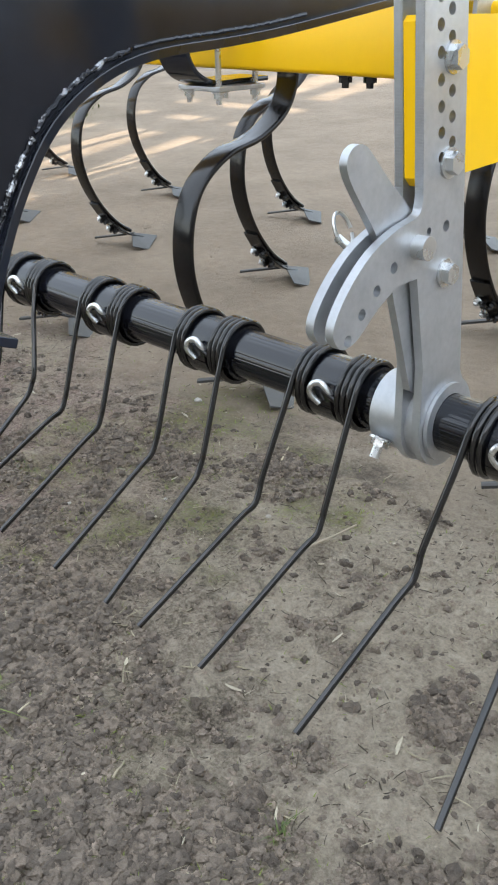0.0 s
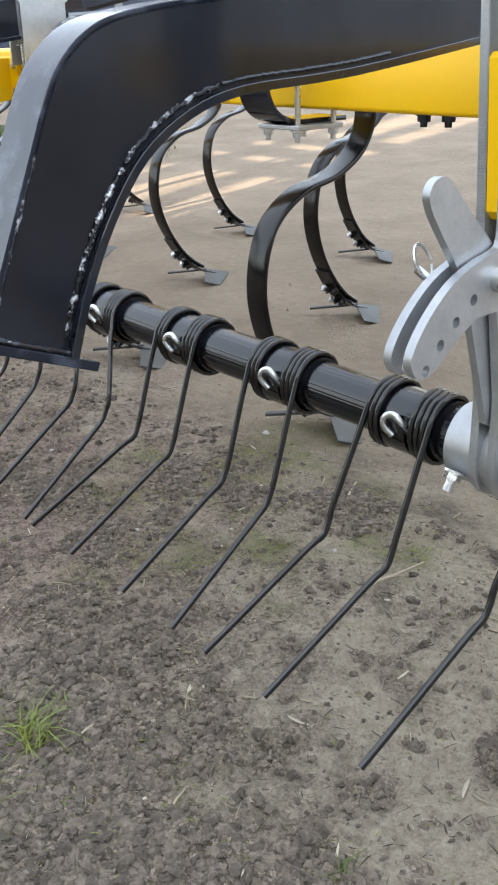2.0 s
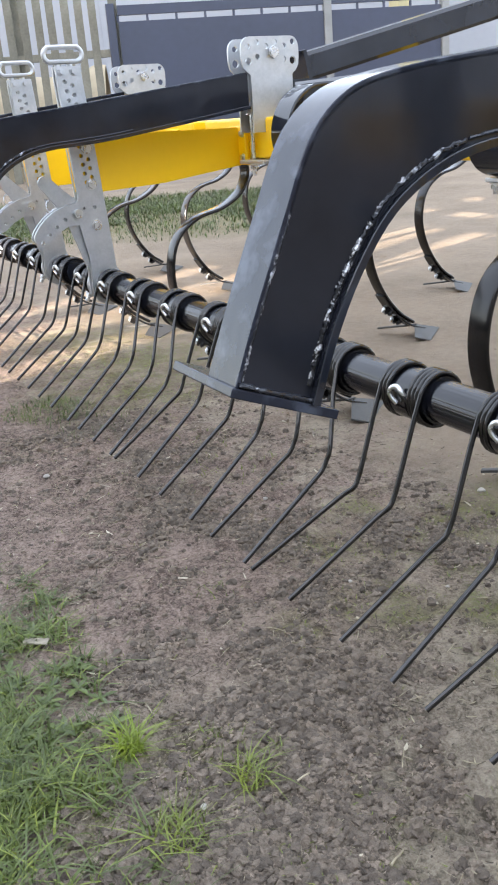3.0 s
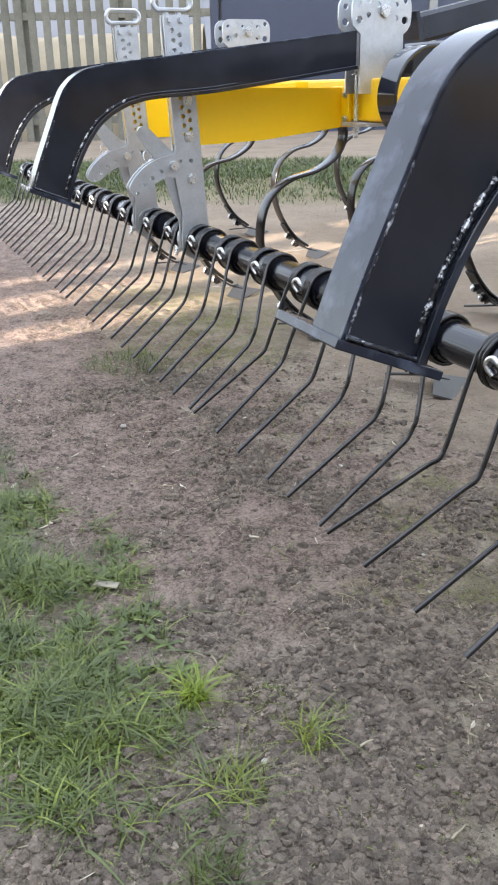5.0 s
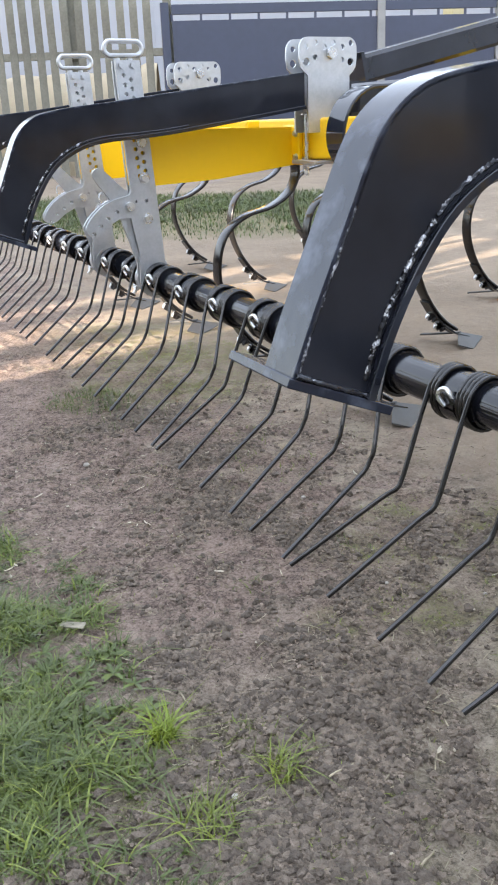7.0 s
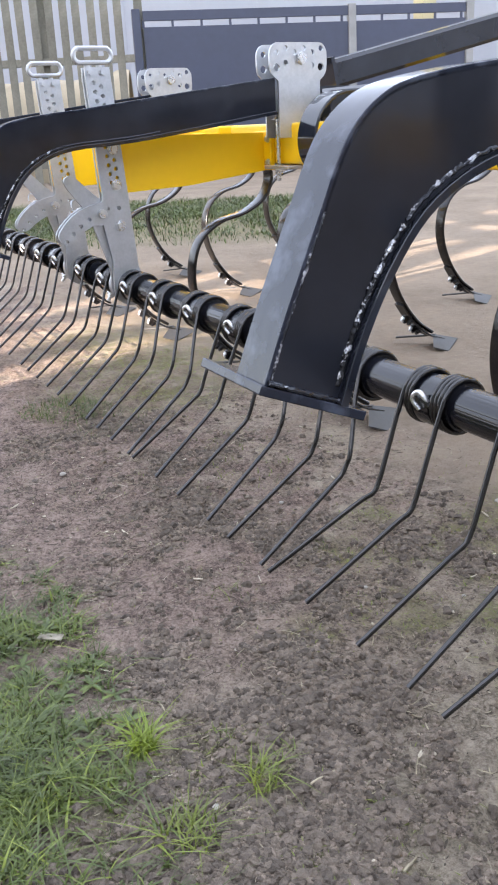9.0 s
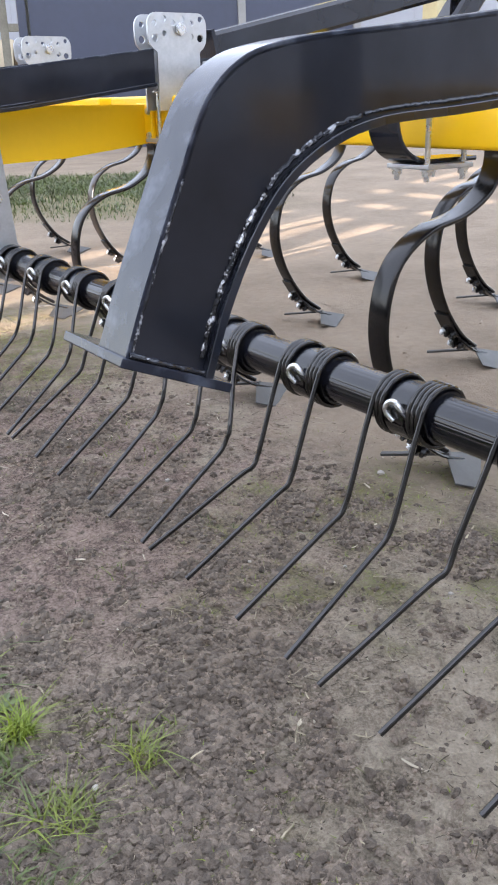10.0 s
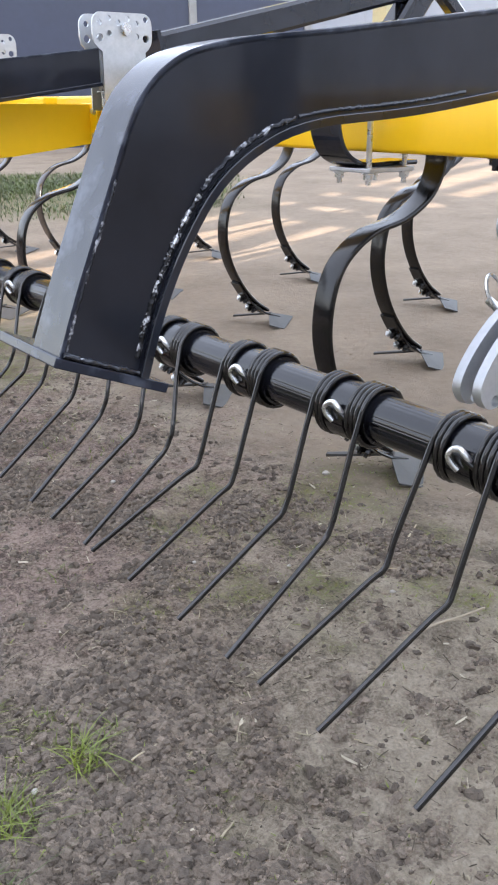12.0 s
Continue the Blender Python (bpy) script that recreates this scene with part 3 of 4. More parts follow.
    # pull ring of the locking pin
    bm = sweep(bmesh.new(), [(-0.050 - 0.008 * math.sin(radians(q)), -0.098 + 0.013 * math.cos(radians(q)), 0.712 + 0.018 * math.sin(radians(q))) for q in range(0, 346, 15)], 0.0022, 6)
    cylinder(bm, (-0.066, -0.088, 0.700), (-0.048, -0.088, 0.690), 0.005, 10)
    put("pull_ring", bm, ZINC, smooth=True)
    # oval grip on top
    pts = []
    for cy, a0 in ((0.036, -90), (-0.043, 90)):
        pts += [(-0.025, y, z) for y, z in arc(cy - 0.001, 1.146, 0.020, a0, a0 + 180, 8)]
    pts.append(pts[0])
    bm = sweep(bmesh.new(), smooth_line(pts, 2), 0.0075, 8)
    for yy in (-0.024, 0.014):
        cylinder(bm, (-0.030, yy, 1.085), (-0.030, yy, 1.128), 0.009, 12)
        hexbolt(bm, (0.0, yy, 1.098), (1, 0, 0), 0.008, 0.006)
    put("grip", bm, GALV, "galvanised oval grip", smooth=True)
    return t


UNIT_X = (0.164, -2.07, -2.60)
harrow_bracket(UNIT_X[0], 0.0, "galvanised steel bracket with hole rows, clamped on the harrow tube", -2.3)
harrow_bracket(UNIT_X[1], -0.006, "galvanised steel bracket with oval grip on the harrow tube")
harrow_bracket(UNIT_X[2], -0.008, "galvanised steel bracket with oval grip on the far harrow section")

BEAM_Y0, BEAM_Y1, BEAM_Z0, BEAM_Z1 = 0.58, 0.69, 0.797, 0.925


# ---- yellow frame ----
def frame_beam(x0, x1, y0, label):
    t = thing("frame_beam", ((x0 + x1) / 2, y0, BEAM_Z0), label, "beam", "yellow cross beams")
    h = (x1 - x0) / 2
    part("box_section", boxed(-h, h, 0, BEAM_Y1 - BEAM_Y0, 0, BEAM_Z1 - BEAM_Z0, bevel=0.010), YELLOW, t, smooth=True)
    for s in (-1, 1):
        part("end_plate", boxed(s * h - 0.004, s * h + 0.004, 0.004, BEAM_Y1 - BEAM_Y0 - 0.004, 0.004, BEAM_Z1 - BEAM_Z0 - 0.004, bevel=0.002), YELLOW, t)
    return t


ROWS_Y = (0.0, 0.85, 1.72)
frame_beam(-2.36, 1.2, BEAM_Y0, "yellow painted box-section cross beam of the cultivator")
frame_beam(-5.6, -2.46, BEAM_Y0, "yellow painted box-section beam of the far section")
for k in (1, 2):
    frame_beam(-5.6, 1.2, BEAM_Y0 + ROWS_Y[k], "yellow painted box-section cross beam of the cultivator")


def support_bar(x, z_shift, tilt=0.0):
    t = thing("support_bar", (x, 0.28, 0.745 + z_shift), "yellow painted flat support bar between galvanised plates", "bar", "yellow harrow support bars")
    t.rotation_euler.y = radians(tilt)
    bm = plate(bmesh.new(), [(-0.290, 0.002), (-0.300, 0.012), (-0.311, 0.168), (-0.305, 0.174), (0.299, 0.165), (0.299, 0.045), (0.0, 0.012)], -0.0072, 0.0072)
    bmesh.ops.bevel(bm, geom=[e for e in bm.edges if e.calc_face_angle(0) > 1.2], offset=0.0035, segments=3, affect="EDGES")
    part("bar", bm, YELLOW, t)
    part("mounting_plate", boxed(-0.055, 0.055, 0.284, 0.2995, 0.045, 0.170, bevel=0.004), YELLOW, t, smooth=True)
    for sx in (-0.038, 0.038):
        for sz in (0.07, 0.145):
            part("bolt", hexbolt(bmesh.new(), (sx, 0.284, sz), (0, -1, 0), 0.008, 0.007), ZINC, t)
    return t


for k, ux in enumerate(UNIT_X):
    support_bar(ux - (0.019 if k else 0.031), -0.012 if k else 0.0, 0.0 if k else -2.3)


# ---- black gooseneck arms ----
OUTER = [(-0.4945, 0.6485), (-0.470, 0.711), (-0.441, 0.778), (-0.417, 0.833), (-0.396, 0.881), (-0.376, 0.913), (-0.345, 0.940), (-0.304, 0.957), (-0.221, 0.971), (-0.101, 0.983), (0.077, 1.004), (0.300, 1.030), (0.530, 1.056)]
INNER = [(-0.400, 0.6105), (-0.374, 0.683), (-0.336, 0.756), (-0.287, 0.818), (-0.221, 0.859), (-0.143, 0.880), (-0.019, 0.889), (0.088, 0.899), (0.300, 0.926), (0.530, 0.957)]


def roller_arm(x, label):
    """A welded box arm; x: its face towards +x."""
    t = thing("roller_arm", (x, -0.43, 0.65), label, "arm", "black gooseneck arms")
    low = Matrix.Translation((0, 0.43, -0.65))

    def put(name, bm, mat, lab="", smooth=False):
        bmesh.ops.transform(bm, matrix=low, verts=bm.verts[:])
        return part(name, bm, mat, t, lab, smooth)

    o = [(p.x, p.y) for p in smooth_line([(y, z, 0) for y, z in OUTER], 4)]
    i = [(p.x, p.y) for p in smooth_line([(y, z, 0) for y, z in INNER], 4)]
    w = 0.068
    for x0, x1 in ((-0.007, 0.0), (-w, -w + 0.007)):
        bm = plate(bmesh.new(), o + i[::-1], x0, x1)
        put("side_plate", bm, BLACK_PLATE)
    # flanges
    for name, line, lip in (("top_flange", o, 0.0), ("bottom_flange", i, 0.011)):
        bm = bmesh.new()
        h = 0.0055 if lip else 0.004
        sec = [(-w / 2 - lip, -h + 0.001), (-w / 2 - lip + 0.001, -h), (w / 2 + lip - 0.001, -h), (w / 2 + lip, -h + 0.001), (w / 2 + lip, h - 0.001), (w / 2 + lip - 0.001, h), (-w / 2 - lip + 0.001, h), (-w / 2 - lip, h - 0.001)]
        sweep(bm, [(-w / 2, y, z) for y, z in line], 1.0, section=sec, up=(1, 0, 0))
        put(name, bm, BLACK_SKY_STREAK if name == "top_flange" else BLACK, smooth=True)
    # weld beads: ropy along the lower curve, flatter along the outer edge
    def bead(line, x_at, r, seed, off, mat, wild=0.0014):
        bm = bmesh.new()
        pts = [Vector((x_at, y, z)) for y, z in line]
        fine = []
        for p, q in zip(pts, pts[1:]):
            n = max(2, int((q - p).length / 0.0036))
            fine += [p.lerp(q, k / n) for k in range(n)]
        rs = random.Random(seed)
        size = [rs.uniform(0.80, 1.22) for _ in fine]
        fine = [p + Vector((0, off[0] + rs.uniform(-wild, wild), off[1] + rs.uniform(-wild, wild))) for p in fine]
        sweep(bm, fine, lambda u: r * size[min(int(u * (len(fine) - 1) + 0.5), len(fine) - 1)], 8)
        put("weld_bead", bm, mat, smooth=True)
    inward = []
    for k in range(32):
        d = Vector((i[k + 1][0] - i[k][0], i[k + 1][1] - i[k][1])).normalized()
        inward.append((i[k][0] - d.y * 0.0115, i[k][1] + d.x * 0.0115))
    bead(inward[1:12], 0.0008, 0.0033, 3, (0, 0), WELD)
    bead(inward[11:20], 0.0004, 0.0032, 9, (0, 0), SCUFF_GLINT)
    bead(inward[19:30], -0.0005, 0.0026, 6, (0, 0), BLACK, 0.0005)
    bead([(y, z) for y, z in o[:13]], -0.0010, 0.0022, 4, (0.002, 0.0), SCUFF_GLINT, 0.0006)
    bead([(-0.494, 0.6525), (-0.400, 0.6145)], 0.002, 0.0032, 5, (0, 0), BLACK, 0.0007)
    bead([(-0.494, 0.6525), (-0.470, 0.643)], 0.005, 0.0022, 8, (0, 0), SCUFF_GLINT, 0.0008)
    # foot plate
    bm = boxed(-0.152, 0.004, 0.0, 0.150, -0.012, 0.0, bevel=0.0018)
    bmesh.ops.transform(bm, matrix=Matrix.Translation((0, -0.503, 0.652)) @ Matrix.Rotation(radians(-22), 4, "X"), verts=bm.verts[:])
    put("foot_plate", bm, BLACK_SKY_STREAK, "flat foot plate welded across the end")
    return t


ARM_X = (-0.15, -1.93, -2.98)
ARM_LABELS = ("glossy black welded box arm, gooseneck shape with foot plate", "glossy black welded box arm hinged in galvanised plates",
              "glossy black welded box arm of the far section")
for ax, lab in zip(ARM_X, ARM_LABELS):
    roller_arm(ax, lab)


def hinge_bracket(x):
    """Two drilled galvanised plates on the beam, with the arm's end and a pin between them."""
    t = thing("hinge_bracket", (x - 0.036, 0.62, BEAM_Z1), "pair of drilled galvanised hinge plates on the yellow beam", "bracket", "galvanised hinge plates")
    low = Matrix.Translation((0, -0.62, -BEAM_Z1))
    out = [(0.520, 0.880), (0.520, 1.052), (0.505, 1.062), (0.490, 1.075), (0.485, 1.100)] + arc(0.520, 1.128, 0.035, 180, 90, 7) + arc(0.690, 1.128, 0.035, 90, 0, 7)
    out += [(0.725, 1.100), (0.722, 1.078), (0.710, 1.062), (0.695, 1.052), (0.695, 0.880)]
    holes = [(0.512 + 0.038 * k, 1.133 + 0.012 * (k % 2), 0.0085) for k in range(6)] + [(0.512, 1.090, 0.011), (0.700, 1.090, 0.011), (0.550, 1.103, 0.0085), (0.662, 1.095, 0.0085)]
    out = [(0.607 + (y - 0.600) * 0.87, z - (0.002 if z > 1.05 else 0)) for y, z in out]
    holes = [(0.607 + (y - 0.600) * 0.86, z - 0.001, r * 1.05) for y, z, r in holes]
    for x0, x1 in ((0.0385, 0.0465), (-0.0465, -0.0385)):
        bm = plate(bmesh.new(), out, x0, x1, holes)
        bmesh.ops.transform(bm, matrix=low, verts=bm.verts[:])
        part("hinge_plate", bm, GALV, t)
    bm = cylinder(bmesh.new(), (-0.06, 0.0, 0.190), (0.060, 0.0, 0.190), 0.014, 20)
    cylinder(bm, (0.047, 0.0, 0.190), (0.056, 0.0, 0.190), 0.019, 6)
    part("pin", bm, ZINC, t, smooth=True)
    for yy in (-0.052, 0.085):
        bm = cylinder(bmesh.new(), (-0.022, yy, -0.180), (-0.022, yy, 0.03), 0.007, 12)
        hexbolt(bm, (-0.022, yy, -0.142), (0, 0, -1), 0.0125, 0.012, 0.02)
        hexbolt(bm, (-0.022, yy, 0.010), (0, 0, 1), 0.0125, 0.012, 0.01)
        part("stud", bm, ZINC, t)
    bm = boxed(-0.08, 0.08, -0.075, 0.10, -0.142, -0.1305, bevel=0.002)
    part("clamp_plate", bm, GALV, t)
    return t


for ax in ARM_X:
    hinge_bracket(ax)


# ---- black strap clamps round the cross beam ----
def strap_clamp(x):
    t = thing("strap_clamp", (x, 0.60, BEAM_Z0), "black bent strap clamped round the yellow beam with zinc bolts", "clamp", "strap clamps")
    line = smooth_line([(0, 0.10, 0.205), (0, 0.02, 0.207), (0, -0.06, 0.200), (0, -0.120, 0.155), (0, -0.145, 0.080), (0, -0.125, 0.010), (0, -0.07, -0.022), (0, 0.02, -0.024), (0, 0.10, -0.024)], 5)
    bm = sweep(bmesh.new(), line, 1.0, section=[(-0.045, -0.005), (0.045, -0.005), (0.047, 0), (0.045, 0.005), (-0.045, 0.005), (-0.047, 0)], up=(1, 0, 0))
    part("strap", bm, BLACK, t, smooth=True)
    part("bottom_plate", boxed(-0.055, 0.075, -0.08, 0.06, -0.040, -0.030, bevel=0.002), GALV, t)
    for xx, yy in ((-0.035, -0.066), (0.058, -0.066), (0.058, 0.045), (-0.035, 0.045)):
        bm = hexbolt(bmesh.new(), (xx, yy, -0.040), (0, 0, -1), 0.010, 0.011, 0.012)
        if xx > 0:
            cylinder(bm, (xx, yy, -0.04), (xx, yy, 0.15), 0.0065, 10)
        part("bolt", bm, ZINC, t)
    return t


strap_clamp(-0.80)
strap_clamp(-1.62)


def clamp_bolts(x):
    t = thing("clamp_bolts", (x, 0.62, BEAM_Z0), "pair of black bolts under the yellow beam", "bolt", "black clamp bolts")
    for k, xx in enumerate((0.0, 0.045)):
        part("bolt", hexbolt(bmesh.new(), (xx, 0.02 * k, 0.0), (0, 0, -1), 0.012, 0.012, 0.010), BLACK, t, smooth=False)
    return t


clamp_bolts(-0.47)


# ---- cultivator tines with sweep shares ----
def cultivator_tine():
    """Local origin on the ground below the tine's hindmost bend."""
    t = thing("cultivator_tine", (-0.81, 0.478, 0.0), "black curved S-spring cultivator tine with grey sweep share", "cultivator tine", "cultivator tines")
    line = [(0, 0.215, 0.862), (0, 0.290, 0.864), (0, 0.352, 0.832), (0, 0.366, 0.775), (0, 0.330, 0.705), (0, 0.245, 0.655), (0, 0.135, 0.628), (0, 0.052, 0.574), (0, 0.012, 0.500), (0, 0.000, 0.400),
            (0, 0.022, 0.300), (0, 0.071, 0.205), (0, 0.142, 0.120), (0, 0.220, 0.064)]
    # flat spring steel with rolled, rounded edges
    rolled = [(e * (0.0265 + 0.0068 * math.cos(radians(q))), 0.0068 * e * math.sin(radians(q))) for e in (1, -1) for q in range(-90, 91, 30)]
    bm = sweep(bmesh.new(), smooth_line(line, 5), 1.0,
               section=rolled, up=(1, 0, 0))
    part("spring", bm, BLACK_SPRING, t, smooth=True)
    share_line = smooth_line([(0, 0.058, 0.204), (0, 0.124, 0.115), (0, 0.204, 0.054), (0, 0.285, 0.024)], 4)
    bm = sweep(bmesh.new(), share_line, 1.0, section=[(-0.030, -0.004), (0.030, -0.004), (0.033, 0.0), (0.030, 0.004), (-0.030, 0.004), (-0.033, 0.0)], up=(1, 0, 0))
    share = part("shank_plate", bm, BLACK_SPRING, t)
    for yy, zz in ((0.102, 0.133), (0.146, 0.085)):
        bm = hexbolt(bmesh.new(), (-0.020, yy, zz), (-0.35, -0.72, -0.55), 0.0115, 0.010, 0.006)
        part("bolt", bm, ZINC, share, "bright zinc bolt head")
        for k, xx in enumerate((-0.002, 0.018)):
            bm = hexbolt(bmesh.new(), (xx, yy + 0.004 * k, zz - 0.004 * k), (0.1, -0.75, -0.62), 0.010, 0.012, 0.008)
            part("nut", bm, BLACK_SPRING, share, "dark oily nut")
    bm = sweep(bmesh.new(), [(0.010, 0.250, 0.046), (-0.030, 0.222, 0.040), (-0.140, 0.146, 0.024)], 1.0, section=[(-0.004, -0.010), (0.003, -0.010), (0.004, 0.0), (0.003, 0.010), (-0.004, 0.010)], up=(0, 0, 1))
    part("share_wing", bm, SHARE, t, "grey steel share wing")
    bm = bmesh.new()
    top = [(0, 0.385, 0.010), (0, 0.245, 0.048), (0.045, 0.210, 0.040), (0.126, 0.149, 0.024), (0.148, 0.215, 0.002)]
    up = [bm.verts.new(p) for p in top]
    dn = [bm.verts.new((p[0], p[1], p[2] - 0.0045)) for p in top]
    bm.faces.new(up)
    bm.faces.new(dn[::-1])
    for k in range(5):
        bm.faces.new((up[k], up[(k + 1) % 5], dn[(k + 1) % 5], dn[k]))
    part("share_wing", bm, SHARE, t, "grey steel share wing")
    return t


FIRST_CULT = cultivator_tine()
for row, (x_first, step) in enumerate(((-0.81, 0.87), (-1.48, 0.925), (-2.16, 0.97))):
    for k in range(-2, 5):
        cx = x_first - step * k
        if (row, k) != (0, 0) and -5.3 < cx < 0.8:
            copy_thing(FIRST_CULT, pose(cx, 0.478 + ROWS_Y[row], float(ground_height(cx, 0.7 + ROWS_Y[row])), 0, 0, random.uniform(-2, 2)))


# ---- black drawbar frame behind ----
def drawbar(name, p, q, size, label):
    t = thing(name, p, label, "frame", "black frame bars")
    d = Vector(q) - Vector(p)
    h = size / 2
    bm = sweep(bmesh.new(), [(0, 0, 0), d], 1.0, section=[(-h, -h + 0.012), (-h + 0.012, -h), (h - 0.012, -h), (h, -h + 0.012), (h, h - 0.012), (h - 0.012, h), (-h + 0.012, h), (-h, h - 0.012)], up=(0, 0, 1))
    part("box_section", bm, BLACK, t)
    for u in (0.0, 1.0):
        c = d * u
        bm = bmesh.new()
        sweep(bm, [c - d.normalized() * 0.006, c + d.normalized() * 0.006], 1.0, section=[(-h - 0.01, -h - 0.01), (h + 0.01, -h - 0.01), (h + 0.01, h + 0.01), (-h - 0.01, h + 0.01)], up=(0, 0, 1))
        part("end_plate", bm, BLACK, t)
    return t


drawbar("drawbar", (-2.05, 0.80, 1.070), (-2.05, 4.2, 1.80), 0.09, "black painted box-section drawbar rising towards the hitch")
drawbar("frame_rail", (-1.98, 0.76, 0.975), (-0.30, 0.76, 0.975), 0.10, "black painted box-section frame rail on the yellow beam")
drawbar("frame_strut", (-2.05, 1.86, 1.064), (-2.05, 2.12, 1.378), 0.105, "broad black painted strut of the hitch frame")
drawbar("frame_strut", (-2.05, 2.40, 1.168), (-2.05, 2.16, 1.343), 0.06, "narrow black painted strut of the hitch frame")

# ---- fence and dark blue gate ----

def at_azimuth(deg, dist):
    a2 = radians(deg)
    p = Vector((0.69 - math.sin(a2) * dist, -0.94 + math.cos(a2) * dist, 0))
    p.z = float(ground_height(p.x, p.y)) - 0.05
    return p


P_LEFT, P_CORNER, P_RIGHT = at_azimuth(86, 17.5), at_azimuth(68.6, 16.5), at_azimuth(49.4, 18.0)


def wooden_fence():
    t = thing("wooden_fence", P_LEFT, "weathered vertical board fence with grey rails", "fence", kind="structure")
    d = P_CORNER - P_LEFT
    d.z = 0
    length = d.length
    d.normalize()
    n = Vector((-d.y, d.x, 0))
    m = Matrix((( d.x, n.x, 0, 0), (d.y, n.y, 0, 0), (0, 0, 1, 0), (0, 0, 0, 1)))
    t.matrix_basis = Matrix.Translation(P_LEFT) @ m
    board = None
    x = 0.0
    while x < length - 0.2:
        if board is None:
            board = part("board", boxed(0, 0.132, -0.012, 0.012, 0.05, 3.55, bevel=0.004), WOOD, t)
        else:
            ob = new("board", board.data)
            ob.parent = t
            ob.location = (x, random.uniform(-0.006, 0.006), random.uniform(-0.04, 0.03))
            ob.rotation_euler = (0, random.uniform(-0.008, 0.008), 0)
        x += 0.232
    for z in (0.35, 2.02, 3.08):
        part("rail", boxed(0, length, 0.014, 0.09, z, z + 0.12, bevel=0.005), WOOD, t)
    for k in range(4):
        part("post", boxed(0.3 + k * length / 3.2, 0.44 + k * length / 3.2, 0.09, 0.22, -0.2, 3.4, bevel=0.01), WOOD, t)
    return t


def blue_gate():
    t = thing("steel_gate", P_CORNER, "dark blue sheet steel gate with open slots along its top", "gate", kind="structure")
    d = P_RIGHT - P_CORNER
    d.z = 0
    length = d.length
    d.normalize()
    n = Vector((-d.y, d.x, 0))
    t.matrix_basis = Matrix.Translation(P_CORNER) @ Matrix(((d.x, n.x, 0, 0), (d.y, n.y, 0, 0), (0, 0, 1, 0), (0, 0, 0, 1)))
    half = length * 0.64
    for x0, x1 in ((0.12, half - 0.06), (half + 0.06, length)):
        part("panel", boxed(x0, x1, -0.02, 0.02, -0.1, 2.50, bevel=0.004), BLUE, t)
        part("top_rail", boxed(x0, x1, -0.03, 0.03, 2.595, 2.75, bevel=0.006), BLUE, t)
        x = x0
        while x <= x1:
            part("slot_bar", boxed(x - 0.02, x + 0.02, -0.015, 0.015, 2.49, 2.60), BLUE, t)
            x += 0.50
    for x in (0.0, half, length + 0.08):
        part("gate_post", boxed(x - 0.07, x + 0.07, -0.06, 0.08, -0.2, 2.78, bevel=0.012), GREYPOST if x else BLUE, t)
    return t


wooden_fence()
blue_gate()


def sand_bank():
    """A long heap of pale sand behind the board fence."""
    d = (P_CORNER - P_LEFT).normalized()
    n = Vector((-d.y, d.x, 0))
    length, steps, across = (P_CORNER - P_LEFT).length - 0.3, 40, 8
    bm = bmesh.new()
    rows = []
    for i in range(steps + 1):
        for_row = []
        for k in range(across + 1):
            u, w = i / steps * length, 0.5 + 4.0 * k / across
            p = P_LEFT + d * u + n * w
            top = 1.95 + 0.25 * noise.noise(Vector((u * 0.7, 0, 3)))
            z = -0.3 + (top + 0.3) * math.sin(math.pi * k / across) ** 0.8 + 0.08 * noise.noise(Vector((u * 2, w * 2, 0)))
            for_row.append(bm.verts.new((p.x, p.y, p.z + z)))
        rows.append(for_row)
    for a0, a1 in zip(rows, rows[1:]):
        for k in range(across):
            bm.faces.new((a0[k], a0[k + 1], a1[k + 1], a1[k]))
    return tagged(part("sand_bank", bm, SANDY, smooth=True), "long heap of pale sand behind the board fence", "sand heap", kind="structure")


sand_bank()


def far_building():
    t = thing("white_building", at_azimuth(58, 26), "pale grey-white clad hall behind the gate", "building", kind="structure")
    t.rotation_euler = (0, 0, radians(58))
    part("wall", boxed(-17, 10, 0, 8, 0, 6.0, bevel=0.02), WHITE, t)
    part("roof", boxed(-17.3, 10.3, -0.3, 8.3, 6.0, 6.25, bevel=0.02), GREYPOST, t)
    for k in range(14):
        part("seam", boxed(-16 + k * 1.8, -15.96 + k * 1.8, -0.02, 0.0, 0.1, 5.9), WHITE, t)
    return t


far_building()


def yellow_mast(az, dist, width, high):
    t = thing("yellow_mast", at_azimuth(az, dist), "tall faded yellow steel mast behind the gate", "mast", "yellow masts")
    part("column", boxed(-width / 2, width / 2, -width / 2, width / 2, 0, high, bevel=0.03), FADED, t)
    part("foot", boxed(-width, width, -width, width, 0, 0.15, bevel=0.02), FADED, t)
    part("cap", boxed(-width * 0.6, width * 0.6, -width * 0.6, width * 0.6, high, high + 0.08, bevel=0.02), FADED, t)
    return t


yellow_mast(51.7, 22.0, 0.37, 5.2)
yellow_mast(44.6, 22.0, 0.45, 5.2)


def farm_hall(x, y, turn, length, deep, high, label, mat):
    """A plain unseen hall added to shape the light; its front faces local +y."""
    t = thing("farm_hall", (x, y, 0), label, "building", kind="structure")
    t.rotation_euler = (0, 0, radians(turn))
    part("wall", boxed(0, length, -deep, 0, -0.1, high, bevel=0.02), mat, t)
    part("roof", boxed(0.0, length, -deep - 0.3, 0.25, high, high + 0.25, bevel=0.02), GREYPOST, t)
    for k in range(int(length / 3.2)):
        part("seam", boxed(1.4 + k * 3.2, 1.45 + k * 3.2, 0.0, 0.03, 0.1, high - 0.1), GREYPOST, t)
    return t


